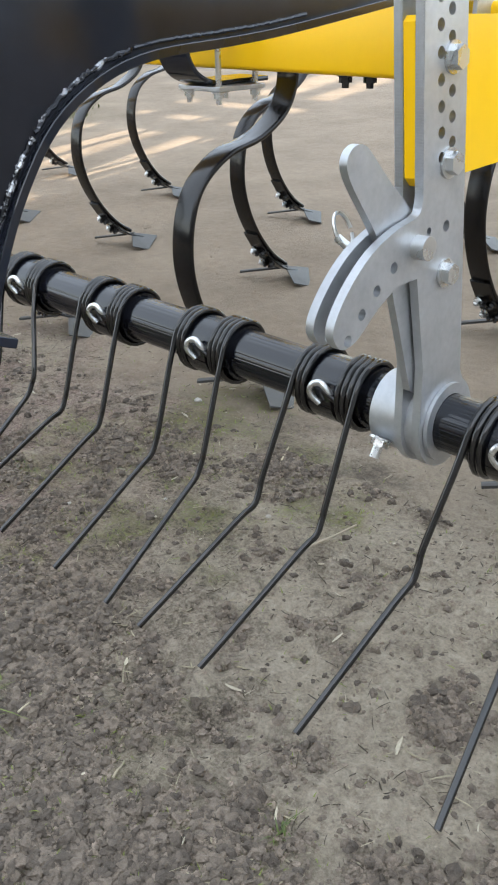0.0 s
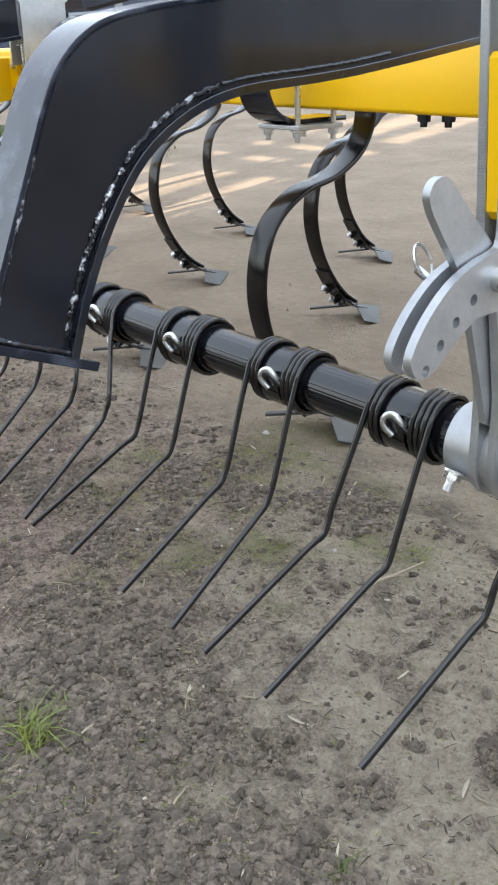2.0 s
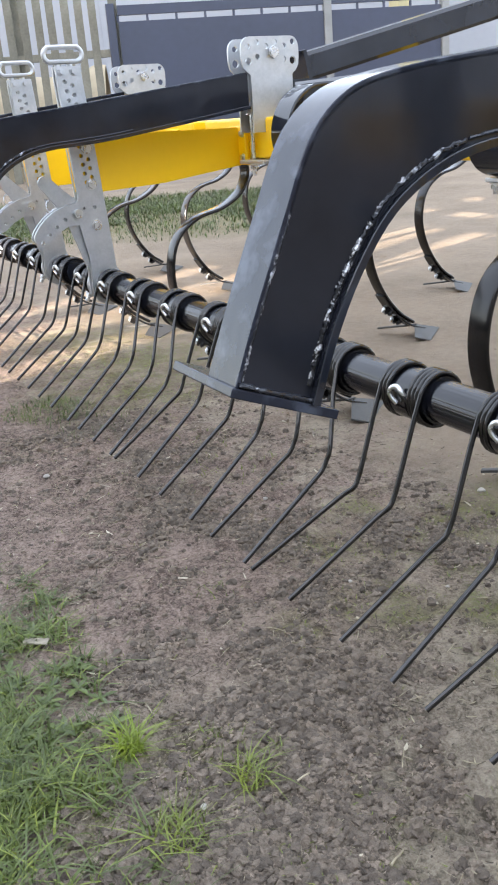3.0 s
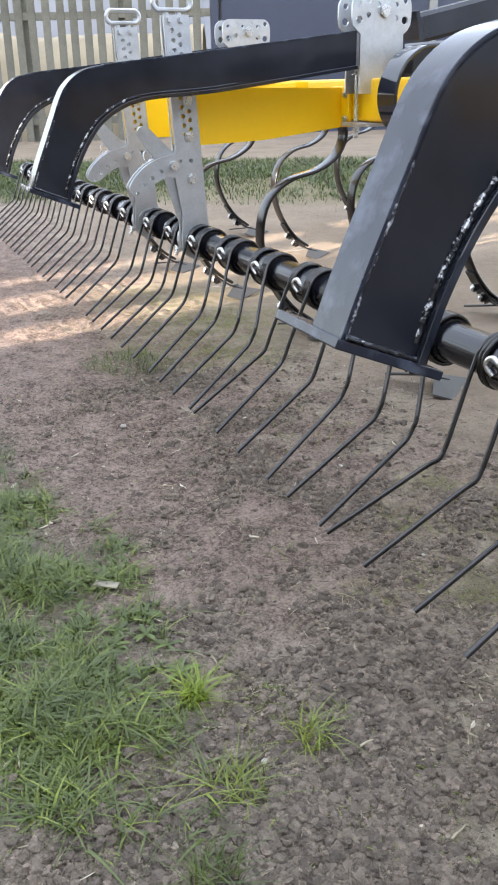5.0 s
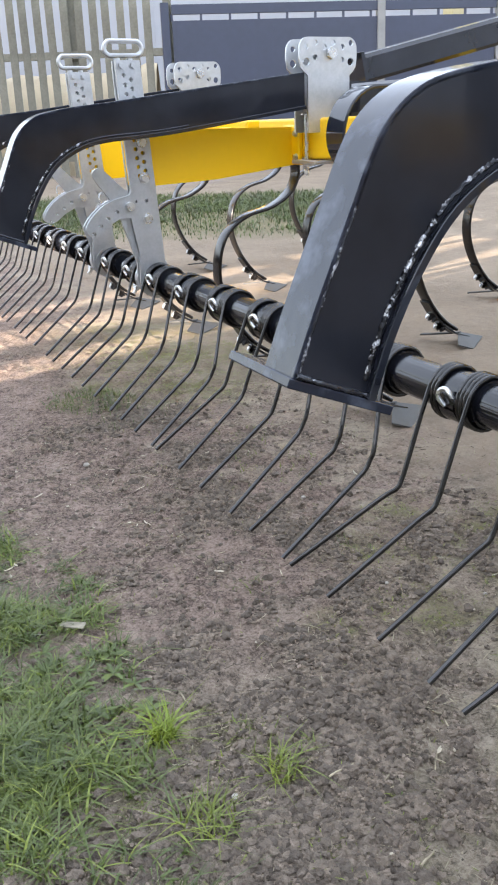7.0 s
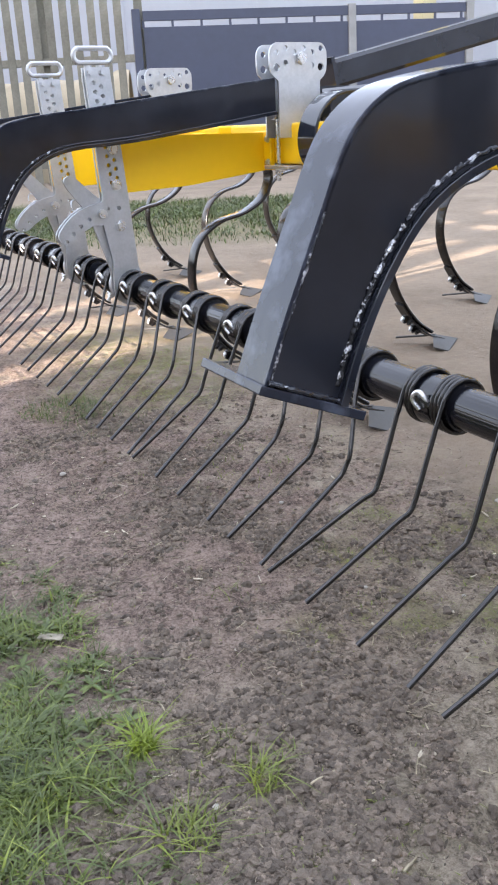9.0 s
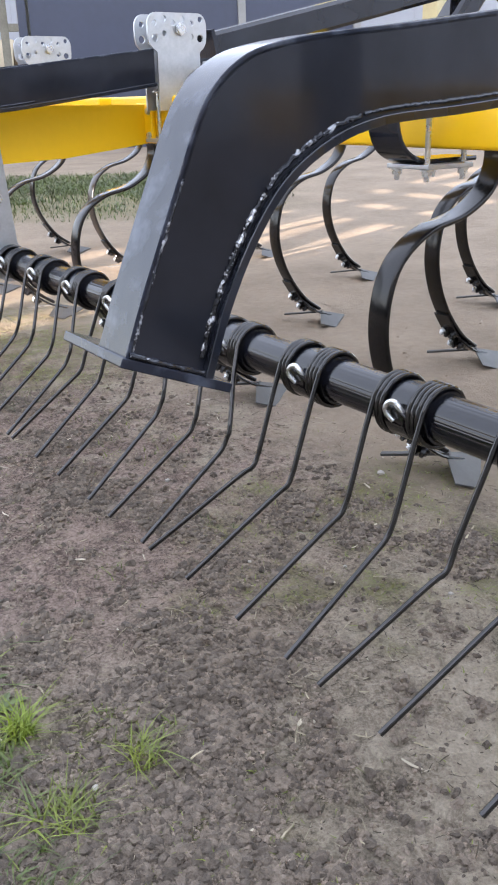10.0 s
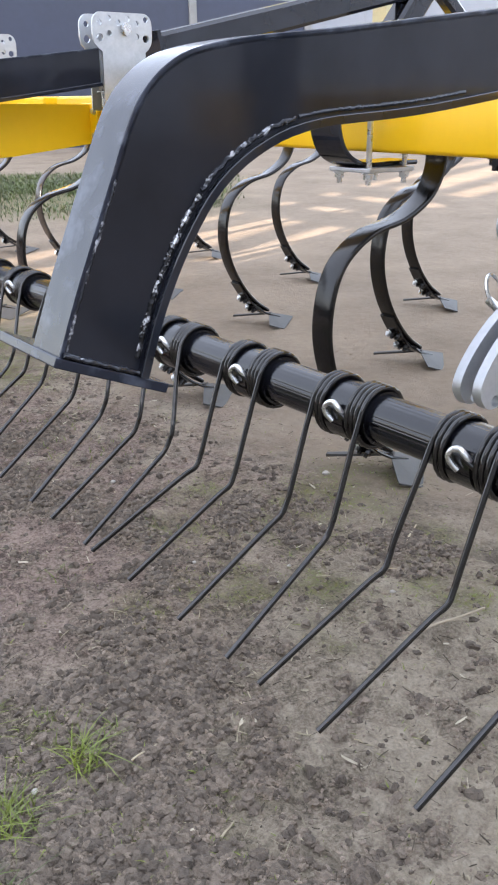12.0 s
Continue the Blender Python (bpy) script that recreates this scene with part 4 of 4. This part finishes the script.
# two unseen halls added to block the low sun, with a gap between them
farm_hall(0.35, -10.75, 30, 17.0, 7.0, 5.4, "unseen grey hall added to shade the machine from the low sun", CLADDING)
farm_hall(-18.62, -28.66, 30, 20.3, 9.0, 15.5, "tall unseen grey hall added to shade the fence and gate", CLADDING)
# third unseen hall along the yard's side, added as a pale reflector
farm_hall(15.0, -4.0, 90, 44.0, 9.0, 5.5, "long unseen pale hall added to lighten reflections in black paint", PALE_REFLECTOR)



def slatted_screen():
    """Tall upright boards with gaps between the two halls, added unseen to cast stripes."""
    t = thing("slatted_screen", (-2.9, -12.2, 0), "unseen row of tall upright boards added to stripe the sunlight", "fence", kind="structure")
    board = None
    for k in range(7):
        x = 0.62 * k + random.uniform(-0.1, 0.1)
        if board is None:
            board = part("board", boxed(-0.15, 0.15, -0.02, 0.02, -0.1, 6.2, bevel=0.004), WOOD, t)
            continue
        ob = new("board", board.data)
        ob.parent, ob.location = t, (x, 0, 0)
    for z in (0.4, 6.0):
        part("rail", boxed(-0.4, 4.2, 0.022, 0.10, z, z + 0.16, bevel=0.005), WOOD, t)
    return t


slatted_screen()
# low dark barn added out of view, mirrored in the black paint
farm_hall(-36.0, -3.0, -90, 34.0, 9.0, 3.0, "unseen dark barn added to darken reflections in black paint", TARRED)

# the machine stands a degree out of level
LEAN_OVER = Matrix.Rotation(radians(1.1), 4, "Y")
for ob in list(scene.collection.objects):
    if ob.parent is None and ob.name.split(".")[0] in ("harrow_tube", "spring_tine", "harrow_bracket", "frame_beam", "support_bar", "roller_arm", "hinge_bracket", "strap_clamp", "drawbar", "frame_rail", "frame_strut", "clamp_bolts"):
        ob.matrix_basis = LEAN_OVER @ ob.matrix_basis

# ---- litter, clods and grass on the ground ----
def island_mesh(name, verts, faces, mat, label, category, soft=False):
    me = bpy.data.meshes.new(name)
    me.from_pydata(verts.tolist() if hasattr(verts, "tolist") else verts, [], faces.tolist() if hasattr(faces, "tolist") else faces)
    me.materials.append(mat)
    if soft:
        me.polygons.foreach_set("use_smooth", [True] * len(me.polygons))
    return tagged(new(name, me), label, category, kind="stuff")


ico = bmesh.new()
bmesh.ops.create_icosphere(ico, subdivisions=1, radius=1.0)
CRUMB = np.array([v.co[:] for v in ico.verts]), np.array([[v.index for v in f.verts] for f in ico.faces])
ico.clear()
bmesh.ops.create_icosphere(ico, subdivisions=2, radius=1.0)
LUMP = np.array([v.co[:] for v in ico.verts]), np.array([[v.index for v in f.verts] for f in ico.faces])
ico.free()


def lumps(x, y, size, flat=0.80, sink=0.52, form=None):
    iv, fc = form or CRUMB
    n, m = len(x), len(iv)
    knob = rng.normal(size=(n, 3, 3))
    swell = np.abs(np.einsum("vi,nki->nvk", iv, knob)).sum(-1, keepdims=True) * 0.16      # each lump has knobs of its own
    v = iv[None] * (0.58 + swell + (0.95 if m < 20 else 0.60) * (rng.random((n, m, 1)) - 0.5))
    sc = size[:, None, None] * (0.7 + 0.6 * rng.random((n, 1, 3))) * np.array([1, 1, flat])
    v = v * sc
    a = rng.random(n) * 6.283
    c, s = np.cos(a)[:, None], np.sin(a)[:, None]
    vx, vy = v[..., 0] * c - v[..., 1] * s, v[..., 0] * s + v[..., 1] * c
    z = ground_height(x, y)[:, None] + v[..., 2] + (size * flat * (1 - 2 * sink) * 0.5)[:, None]
    out = np.stack([vx + x[:, None], vy + y[:, None], z], -1).reshape(-1, 3)
    return out, (fc[None] + m * np.arange(n)[:, None, None]).reshape(-1, 3)


def scatter(n, x0, x1, y0, y1, dens):
    xs, ys = [], []
    while sum(map(len, xs)) < n:
        x, y = x0 + (x1 - x0) * rng.random(n), y0 + (y1 - y0) * rng.random(n)
        k = rng.random(n) < dens(x, y)
        xs.append(x[k])
        ys.append(y[k])
    return np.concatenate(xs)[:n], np.concatenate(ys)[:n]


def crumbly(x, y):
    return np.clip(crumb_field(x, y) ** 1.8, 0.010, 1)


for count, lo, hi, seed_name in ((90000, 0.0012, 0.0045, "soil_crumbs"), (17000, 0.0030, 0.0102, "soil_clods")):
    x, y = scatter(count, -2.2, 0.42, -0.95, 0.5, crumbly)
    v, f = lumps(x, y, lo + (hi - lo) * rng.random(count) ** 2.2, sink=0.40, form=LUMP if seed_name == "soil_clods" else CRUMB)
    island_mesh(seed_name, v, f, CLOD, "loose crumbs of brown soil on the ground", "soil")
x, y = scatter(2600, -6.0, 0.5, 0.4, 3.5, lambda x, y: np.clip(value_noise(x * 2, y * 2, 21) - 0.2, 0.05, 1))
v, f = lumps(x, y, 0.0015 + 0.004 * rng.random(2600) ** 3)
island_mesh("yard_grit", v, f, SOIL, "sparse grit on the sandy yard", "grit")


def strips(x, y, length, width, lift=0.003, tilt=0.25):
    """Short bent slivers lying about."""
    verts, faces = [], []
    for px, py, ln, wd in zip(x, y, length, width):
        a, b = rng.random() * 6.283, (rng.random() - 0.5) * 0.5
        z = float(ground_height(px, py)) + lift
        rise = (rng.random() - 0.3) * tilt * ln
        pts = []
        for k in range(4):
            u = k / 3 - 0.5
            aa = a + b * u
            pts.append((px + ln * u * math.cos(aa), py + ln * u * math.sin(aa), z + rise * (u + 0.5)))
        nx, ny = -math.sin(a) * wd / 2, math.cos(a) * wd / 2
        base = len(verts)
        for k, p in enumerate(pts):
            w = 1.0 if 0 < k < 3 else 0.45
            verts += [(p[0] + nx * w, p[1] + ny * w, p[2]), (p[0], p[1], p[2] + wd * 0.45), (p[0] - nx * w, p[1] - ny * w, p[2])]
        for k in range(3):
            i = base + 3 * k
            faces += [(i, i + 1, i + 4, i + 3), (i + 1, i + 2, i + 5, i + 4), (i, i + 3, i + 5, i + 2)]
    return verts, faces


for n, mat, longest, broad, label in ((3000, STRAW, 0.030, 0.0020, "short bits of dry straw and chaff on the soil"), (5200, ROTTED, 0.024, 0.0022, "dark rotted bits of stalk and root on the soil"),
                                      (260, DRY_LEAF, 0.034, 0.0060, "pale dry slivers of husk and leaf on the soil")):
    x, y = scatter(n, -2.4, 0.42, -0.95, 0.75, lambda x, y: 0.35 + 0.65 * value_noise(x * 2.5, y * 2.5, 31))
    v, f = strips(x, y, 0.005 + longest * rng.random(n) ** 2.5, 0.0008 + broad * rng.random(n) ** 2)
    island_mesh("straw_bits", v, f, mat, label, "straw")


def straw(px, py, ang, length, width, label):
    bm = bmesh.new()
    z = float(ground_height(px, py)) + width * 0.5
    d = Vector((math.cos(radians(ang)), math.sin(radians(ang)), 0))
    q = Vector((-d.y, d.x, 0))
    line = smooth_line([d * (-length / 2), d * (-length * 0.15) + q * length * 0.012 + Vector((0, 0, 0.002)), d * (length * 0.2) + q * length * 0.015, d * (length / 2) - q * length * 0.02 + Vector((0, 0, 0.004))], 4)
    sweep(bm, line, lambda u: width * (0.30 - 0.1 * u), 6)
    ob = part("straw", bm, STRAW, smooth=True)
    ob.location = (px, py, z)
    return tagged(ob, label, "straw", "straws on the soil")


for px, py, ang, ln, wd in ((-1.277, -0.335, 60, 0.085, 0.004), (-0.318, -0.154, 100, 0.05, 0.004), (-0.30, -0.165, 20, 0.04, 0.005), (-0.497, 0.473, 120, 0.09, 0.008), (-0.05, -0.36, 110, 0.03, 0.006),
                            (-0.24, -0.377, 95, 0.045, 0.006), (-0.06, -0.10, 15, 0.03, 0.004), (-0.62, -0.20, 30, 0.06, 0.003), (-0.19, -0.24, 140, 0.055, 0.004)):
    straw(px, py, ang, ln, wd, "pale dry straw lying on the soil")


def twig():
    bm = bmesh.new()
    line = smooth_line([(-0.015, -0.080, 0.0), (-0.004, -0.03, 0.006), (0.002, 0.02, 0.003), (0.012, 0.08, 0.005)], 6)
    sweep(bm, line, lambda u: 0.0034 - 0.0012 * u, 8)
    sweep(bm, [(-0.002, -0.01, 0.004), (0.012, 0.006, 0.008), (0.020, 0.012, 0.007)], 0.0014, 6)
    ob = part("twig", bm, TWIG, smooth=True)
    ob.location = (-0.193, 0.256, float(ground_height(-0.193, 0.256)) + 0.004)
    return tagged(ob, "pale dry broken twig lying on the soil", "twig")


twig()


def stone(name, px, py, r, flat, label, mat):
    bm = bmesh.new()
    bmesh.ops.create_icosphere(bm, subdivisions=2, radius=r)
    for vert in bm.verts:
        vert.co *= 1 + 0.22 * noise.noise(vert.co * (1.3 / r) + Vector((px, py, 0)) * 7)
        vert.co.z *= flat
    ob = part(name, bm, mat, smooth=True)
    ob.location = (px, py, float(ground_height(px, py)) + r * flat * 0.45)
    return tagged(ob, label, "stone", "pebbles on the soil")


stone("pebble", -0.287, -0.533, 0.0056, 0.7, "small white pebble on the soil", PEBBLE)
stone("pebble", -0.887, 0.565, 0.011, 0.6, "small white pebble on the sand", PEBBLE)
stone("pebble", -0.345, 0.258, 0.006, 0.6, "small pale pebble on the soil", PEBBLE)
for px, py, r in ((-0.70, 0.02, 0.005), (-0.55, 0.16, 0.0045), (-1.2, 0.1, 0.007), (-1.758, -0.331, 0.010), (-0.40, -0.62, 0.005)):
    stone("pebble", px, py, r, 0.6, "small pale pebble on the soil", PEBBLE)


def bark_chip():
    bm = boxed(-0.026, 0.026, -0.009, 0.009, 0, 0.004, bevel=0.0016)
    for vert in bm.verts:
        vert.co.z += 0.004 * noise.noise(vert.co * 60)
        vert.co.y *= 1 + 0.3 * noise.noise(vert.co * 30)
    ob = part("wood_chip", bm, CHIP)
    ob.location, ob.rotation_euler = (-0.862, -0.619, float(ground_height(-0.862, -0.619)) + 0.010), (0.1, -0.1, radians(50))
    return tagged(ob, "flat pale wood chip lying in the grass", "wood chip")


bark_chip()


def blades(x, y, height, width, lean, curl=1.0):
    n = len(x)
    a = rng.random(n) * 6.283
    tilt = lean * (0.25 + rng.random(n))
    z = ground_height(x, y) - 0.004
    dx, dy = np.cos(a), np.sin(a)
    seg = 4
    verts = np.zeros((n, (seg + 1) * 2 - 1, 3))
    for k in range(seg + 1):
        u = k / seg
        out = height * tilt * u ** (1 + curl)
        up = height * u * (1 - 0.28 * tilt * u)
        w = width * (1 - u) ** 0.7 * 0.5
        cx, cy, cz = x + dx * out, y + dy * out, z + up
        if k < seg:
            verts[:, 2 * k] = np.stack([cx - dy * w, cy + dx * w, cz], -1)
            verts[:, 2 * k + 1] = np.stack([cx + dy * w, cy - dx * w, cz], -1)
        else:
            verts[:, 2 * k] = np.stack([cx, cy, cz], -1)
    f = []
    for k in range(seg - 1):
        f += [(2 * k, 2 * k + 1, 2 * k + 3), (2 * k, 2 * k + 3, 2 * k + 2)]
    f.append((2 * seg - 2, 2 * seg - 1, 2 * seg))
    f = np.array(f)
    m = verts.shape[1]
    return verts.reshape(-1, 3), (f[None] + m * np.arange(n)[:, None, None]).reshape(-1, 3)


def meadow(x, y):
    # the verge lies behind the harrow's line, with a ragged edge
    edge = -0.548 - 0.045 * np.clip((x + 0.36) / 0.15, 0, 2) - 0.24 * np.clip(-1.0 - x, 0, 1) + 0.18 * (turned_noise(x, y, 5, 41) - 0.5)
    right = -0.12 - 0.7 * np.clip(-0.64 - y, 0, 0.25) + 0.4 * (turned_noise(x, y, 3, 44) - 0.5) - 0.30 * np.clip(-0.9 - y, 0, 2)
    inside = np.clip((edge - y) * 14, 0, 1) * np.clip((right - x) * 6, 0, 1)
    clump = np.clip((turned_noise(x, y, 9, 42) * 0.6 + turned_noise(x, y, 23, 43) * 0.4 - 0.42 - 0.05 * np.clip((x + 0.50) / 0.30, 0, 1)) * 6, 0.03, 1)
    return inside * clump


def outer_meadow(x, y):
    reach = np.hypot((x + 1.6) / 2.4, (y + 1.6) / 1.5) + 0.9 * (turned_noise(x, y, 1.2, 45) - 0.5)
    return meadow(x, y) * np.clip((1.0 - reach) * 3, 0, 1)


def near_meadow(x, y):
    reach = np.hypot((x + 0.9) / 1.25, (y + 0.85) / 0.62) + 0.6 * (turned_noise(x, y, 2.2, 47) - 0.5)
    return meadow(x, y) * np.clip((1.0 - reach) * 3, 0, 1)


for count, area, seed_y, mat, tall in ((27000, (-2.2, -0.05, -1.6, -0.42), near_meadow, GRASS, 0.046), (4500, (-2.2, -0.05, -1.6, -0.42), near_meadow, GRASS_PALE, 0.050), (30000, (-4.2, 0.0, -3.2, -0.45), outer_meadow, GRASS, 0.065)):
    x, y = scatter(count, *area, seed_y)
    low = 0.35 + 0.65 * np.clip((turned_noise(x, y, 6, 46) - 0.25) * 2.2, 0, 1)         # tall and low clumps
    v, f = blades(x, y, (0.014 + tall * rng.random(count) ** 1.5) * low, 0.0020 + 0.0046 * rng.random(count) ** 1.6, 0.9 + 2.0 * rng.random(count))
    island_mesh("verge_grass", v, f, mat, "short green grass verge beside the bare soil" if mat is GRASS else "yellowish blades among the grass of the verge", "grass")


def tuft(px, py, n, r, h, mat, label):
    n = int(n * 0.62)
    a, d = rng.random(n) * 6.283, r * np.sqrt(rng.random(n))
    v, f = blades(px + d * np.cos(a), py + d * np.sin(a), h * (0.35 + 0.8 * rng.random(n)), 0.0020 + 0.0022 * rng.random(n), 0.6 + 1.5 * rng.random(n))
    me = bpy.data.meshes.new("grass_tuft")
    me.from_pydata((v - np.array([px, py, 0])).tolist(), [], f.tolist())
    me.materials.append(mat)
    ob = new("grass_tuft", me)
    ob.location = (px, py, 0)
    return tagged(ob, label, "grass", "grass tufts", "stuff")


for px, py, n, r, h, mat in ((-0.455, -0.58, 210, 0.020, 0.066, GRASS_FRESH), (-0.30, -0.445, 150, 0.030, 0.062, GRASS_PALE), (-0.335, -0.425, 40, 0.05, 0.03, GRASS_PALE), (-0.252, -0.588, 170, 0.042, 0.062, GRASS_PALE),
                             (-0.12, -0.674, 170, 0.035, 0.055, GRASS), (-0.41, -0.46, 60, 0.03, 0.022, GRASS_PALE), (-0.83, -0.236, 60, 0.05, 0.020, GRASS_PALE), (-0.873, 0.028, 70, 0.07, 0.018, GRASS),
                             (-2.40, -0.13, 800, 0.17, 0.045, GRASS), (-2.15, -0.06, 160, 0.15, 0.04, GRASS), (-0.17, -0.325, 26, 0.012, 0.022, GRASS_PALE), (0.186, -0.288, 26, 0.012, 0.030, GRASS),
                             (-0.06, -0.46, 22, 0.014, 0.022, GRASS_PALE), (0.02, -0.36, 18, 0.012, 0.020, GRASS), (-1.45, 0.16, 120, 0.14, 0.022, GRASS_PALE), (-1.75, 0.22, 120, 0.14, 0.022, GRASS_PALE),
                             (-0.65, 0.22, 60, 0.10, 0.014, GRASS), (0.30, -0.62, 60, 0.05, 0.03, GRASS), (-0.02, -0.58, 50, 0.04, 0.025, GRASS)):
    tuft(px, py, n, r, h, mat, "tuft of fresh green grass growing in bare soil" if mat is GRASS else "tuft of yellowish green grass growing in bare soil")


def seedlings():
    x, y = scatter(22000, -3.2, 0.42, -0.95, 0.75, lambda x, y: np.clip(moss_field(x, y), 0.03, 1))
    v, f = blades(x, y, 0.004 + 0.010 * rng.random(22000) ** 2, 0.0015 + 0.002 * rng.random(22000), 1.2 + rng.random(22000))
    island_mesh("seedlings", v, f, GRASS_PALE, "thin sprouting weeds and moss on the soil", "weeds")


seedlings()


def leafy_weed(px, py, n, size, label):
    """A rosette of lobed leaves."""
    t = thing("leafy_weed", (px, py, float(ground_height(px, py))), label, "weed", "leafy weeds")
    for k in range(n):
        a = 6.283 * k / n + rng.random() * 0.7
        ln = size * (0.5 + 0.4 * rng.random())
        up = 0.15 + 0.4 * rng.random()
        bm = bmesh.new()
        rows = []
        for j in range(9):
            u = j / 8
            w = ln * 0.15 * math.sin(math.pi * min(1, 0.08 + u * 0.92)) ** 0.7 * (1 + 0.28 * math.sin(u * 21))
            c = Vector((math.cos(a) * ln * u, math.sin(a) * ln * u, 0.004 + ln * up * (u - 0.62 * u * u)))
            q = Vector((-math.sin(a), math.cos(a), 0))
            rows.append([bm.verts.new(c - q * w + Vector((0, 0, w * 0.35))), bm.verts.new(c), bm.verts.new(c + q * w + Vector((0, 0, w * 0.35)))])
        for r0, r1 in zip(rows, rows[1:]):
            for m in range(2):
                bm.faces.new((r0[m], r0[m + 1], r1[m + 1], r1[m]))
        part("leaf", bm, GRASS, t, smooth=True)
    return t


for px, py, n, size in ((-0.657, -0.600, 7, 0.045), (-0.61, -0.575, 5, 0.038), (-0.70, -0.64, 6, 0.045), (-0.47, -0.70, 5, 0.040), (-0.40, -0.735, 5, 0.038), (-0.56, -0.66, 5, 0.042), (-0.80, -0.69, 6, 0.045), (-0.52, -0.585, 6, 0.050), (-0.60, -0.72, 7, 0.055), (-0.74, -0.58, 6, 0.050), (-0.90, -0.62, 6, 0.052), (-0.66, -0.66, 6, 0.048), (-0.49, -0.65, 5, 0.045), (-0.95, -0.74, 6, 0.05), (0.186, -0.285, 3, 0.022), (-0.168, -0.318, 3, 0.016)):
    leafy_weed(px, py, n, size, "low green leafy weed among the grass")

# grass strip at the far side of the yard
def verge_far(x, y):
    u, w = -0.78 * x + 0.62 * y, 0.62 * x + 0.78 * y
    clump = np.clip((value_noise(x * 0.8, y * 0.8, 61) * 0.6 + value_noise(x * 2.6, y * 2.6, 62) * 0.4 - 0.22) * 4, 0.22, 1)
    return clump * np.clip((u - 6.3) * 1.2, 0, 1) * np.clip((10.6 - u) * 1.3, 0, 1) * np.clip((-0.06 * u - w) * 1.2, 0, 1)


x, y = scatter(46000, -16.0, -6.0, -1.0, 8.0, verge_far)
v, f = blades(x, y, 0.03 + 0.05 * rng.random(46000), 0.006 + 0.008 * rng.random(46000), 0.9 + 0.6 * rng.random(46000))
island_mesh("far_grass", v, f, GRASS, "rough grass strip along the yard", "grass")
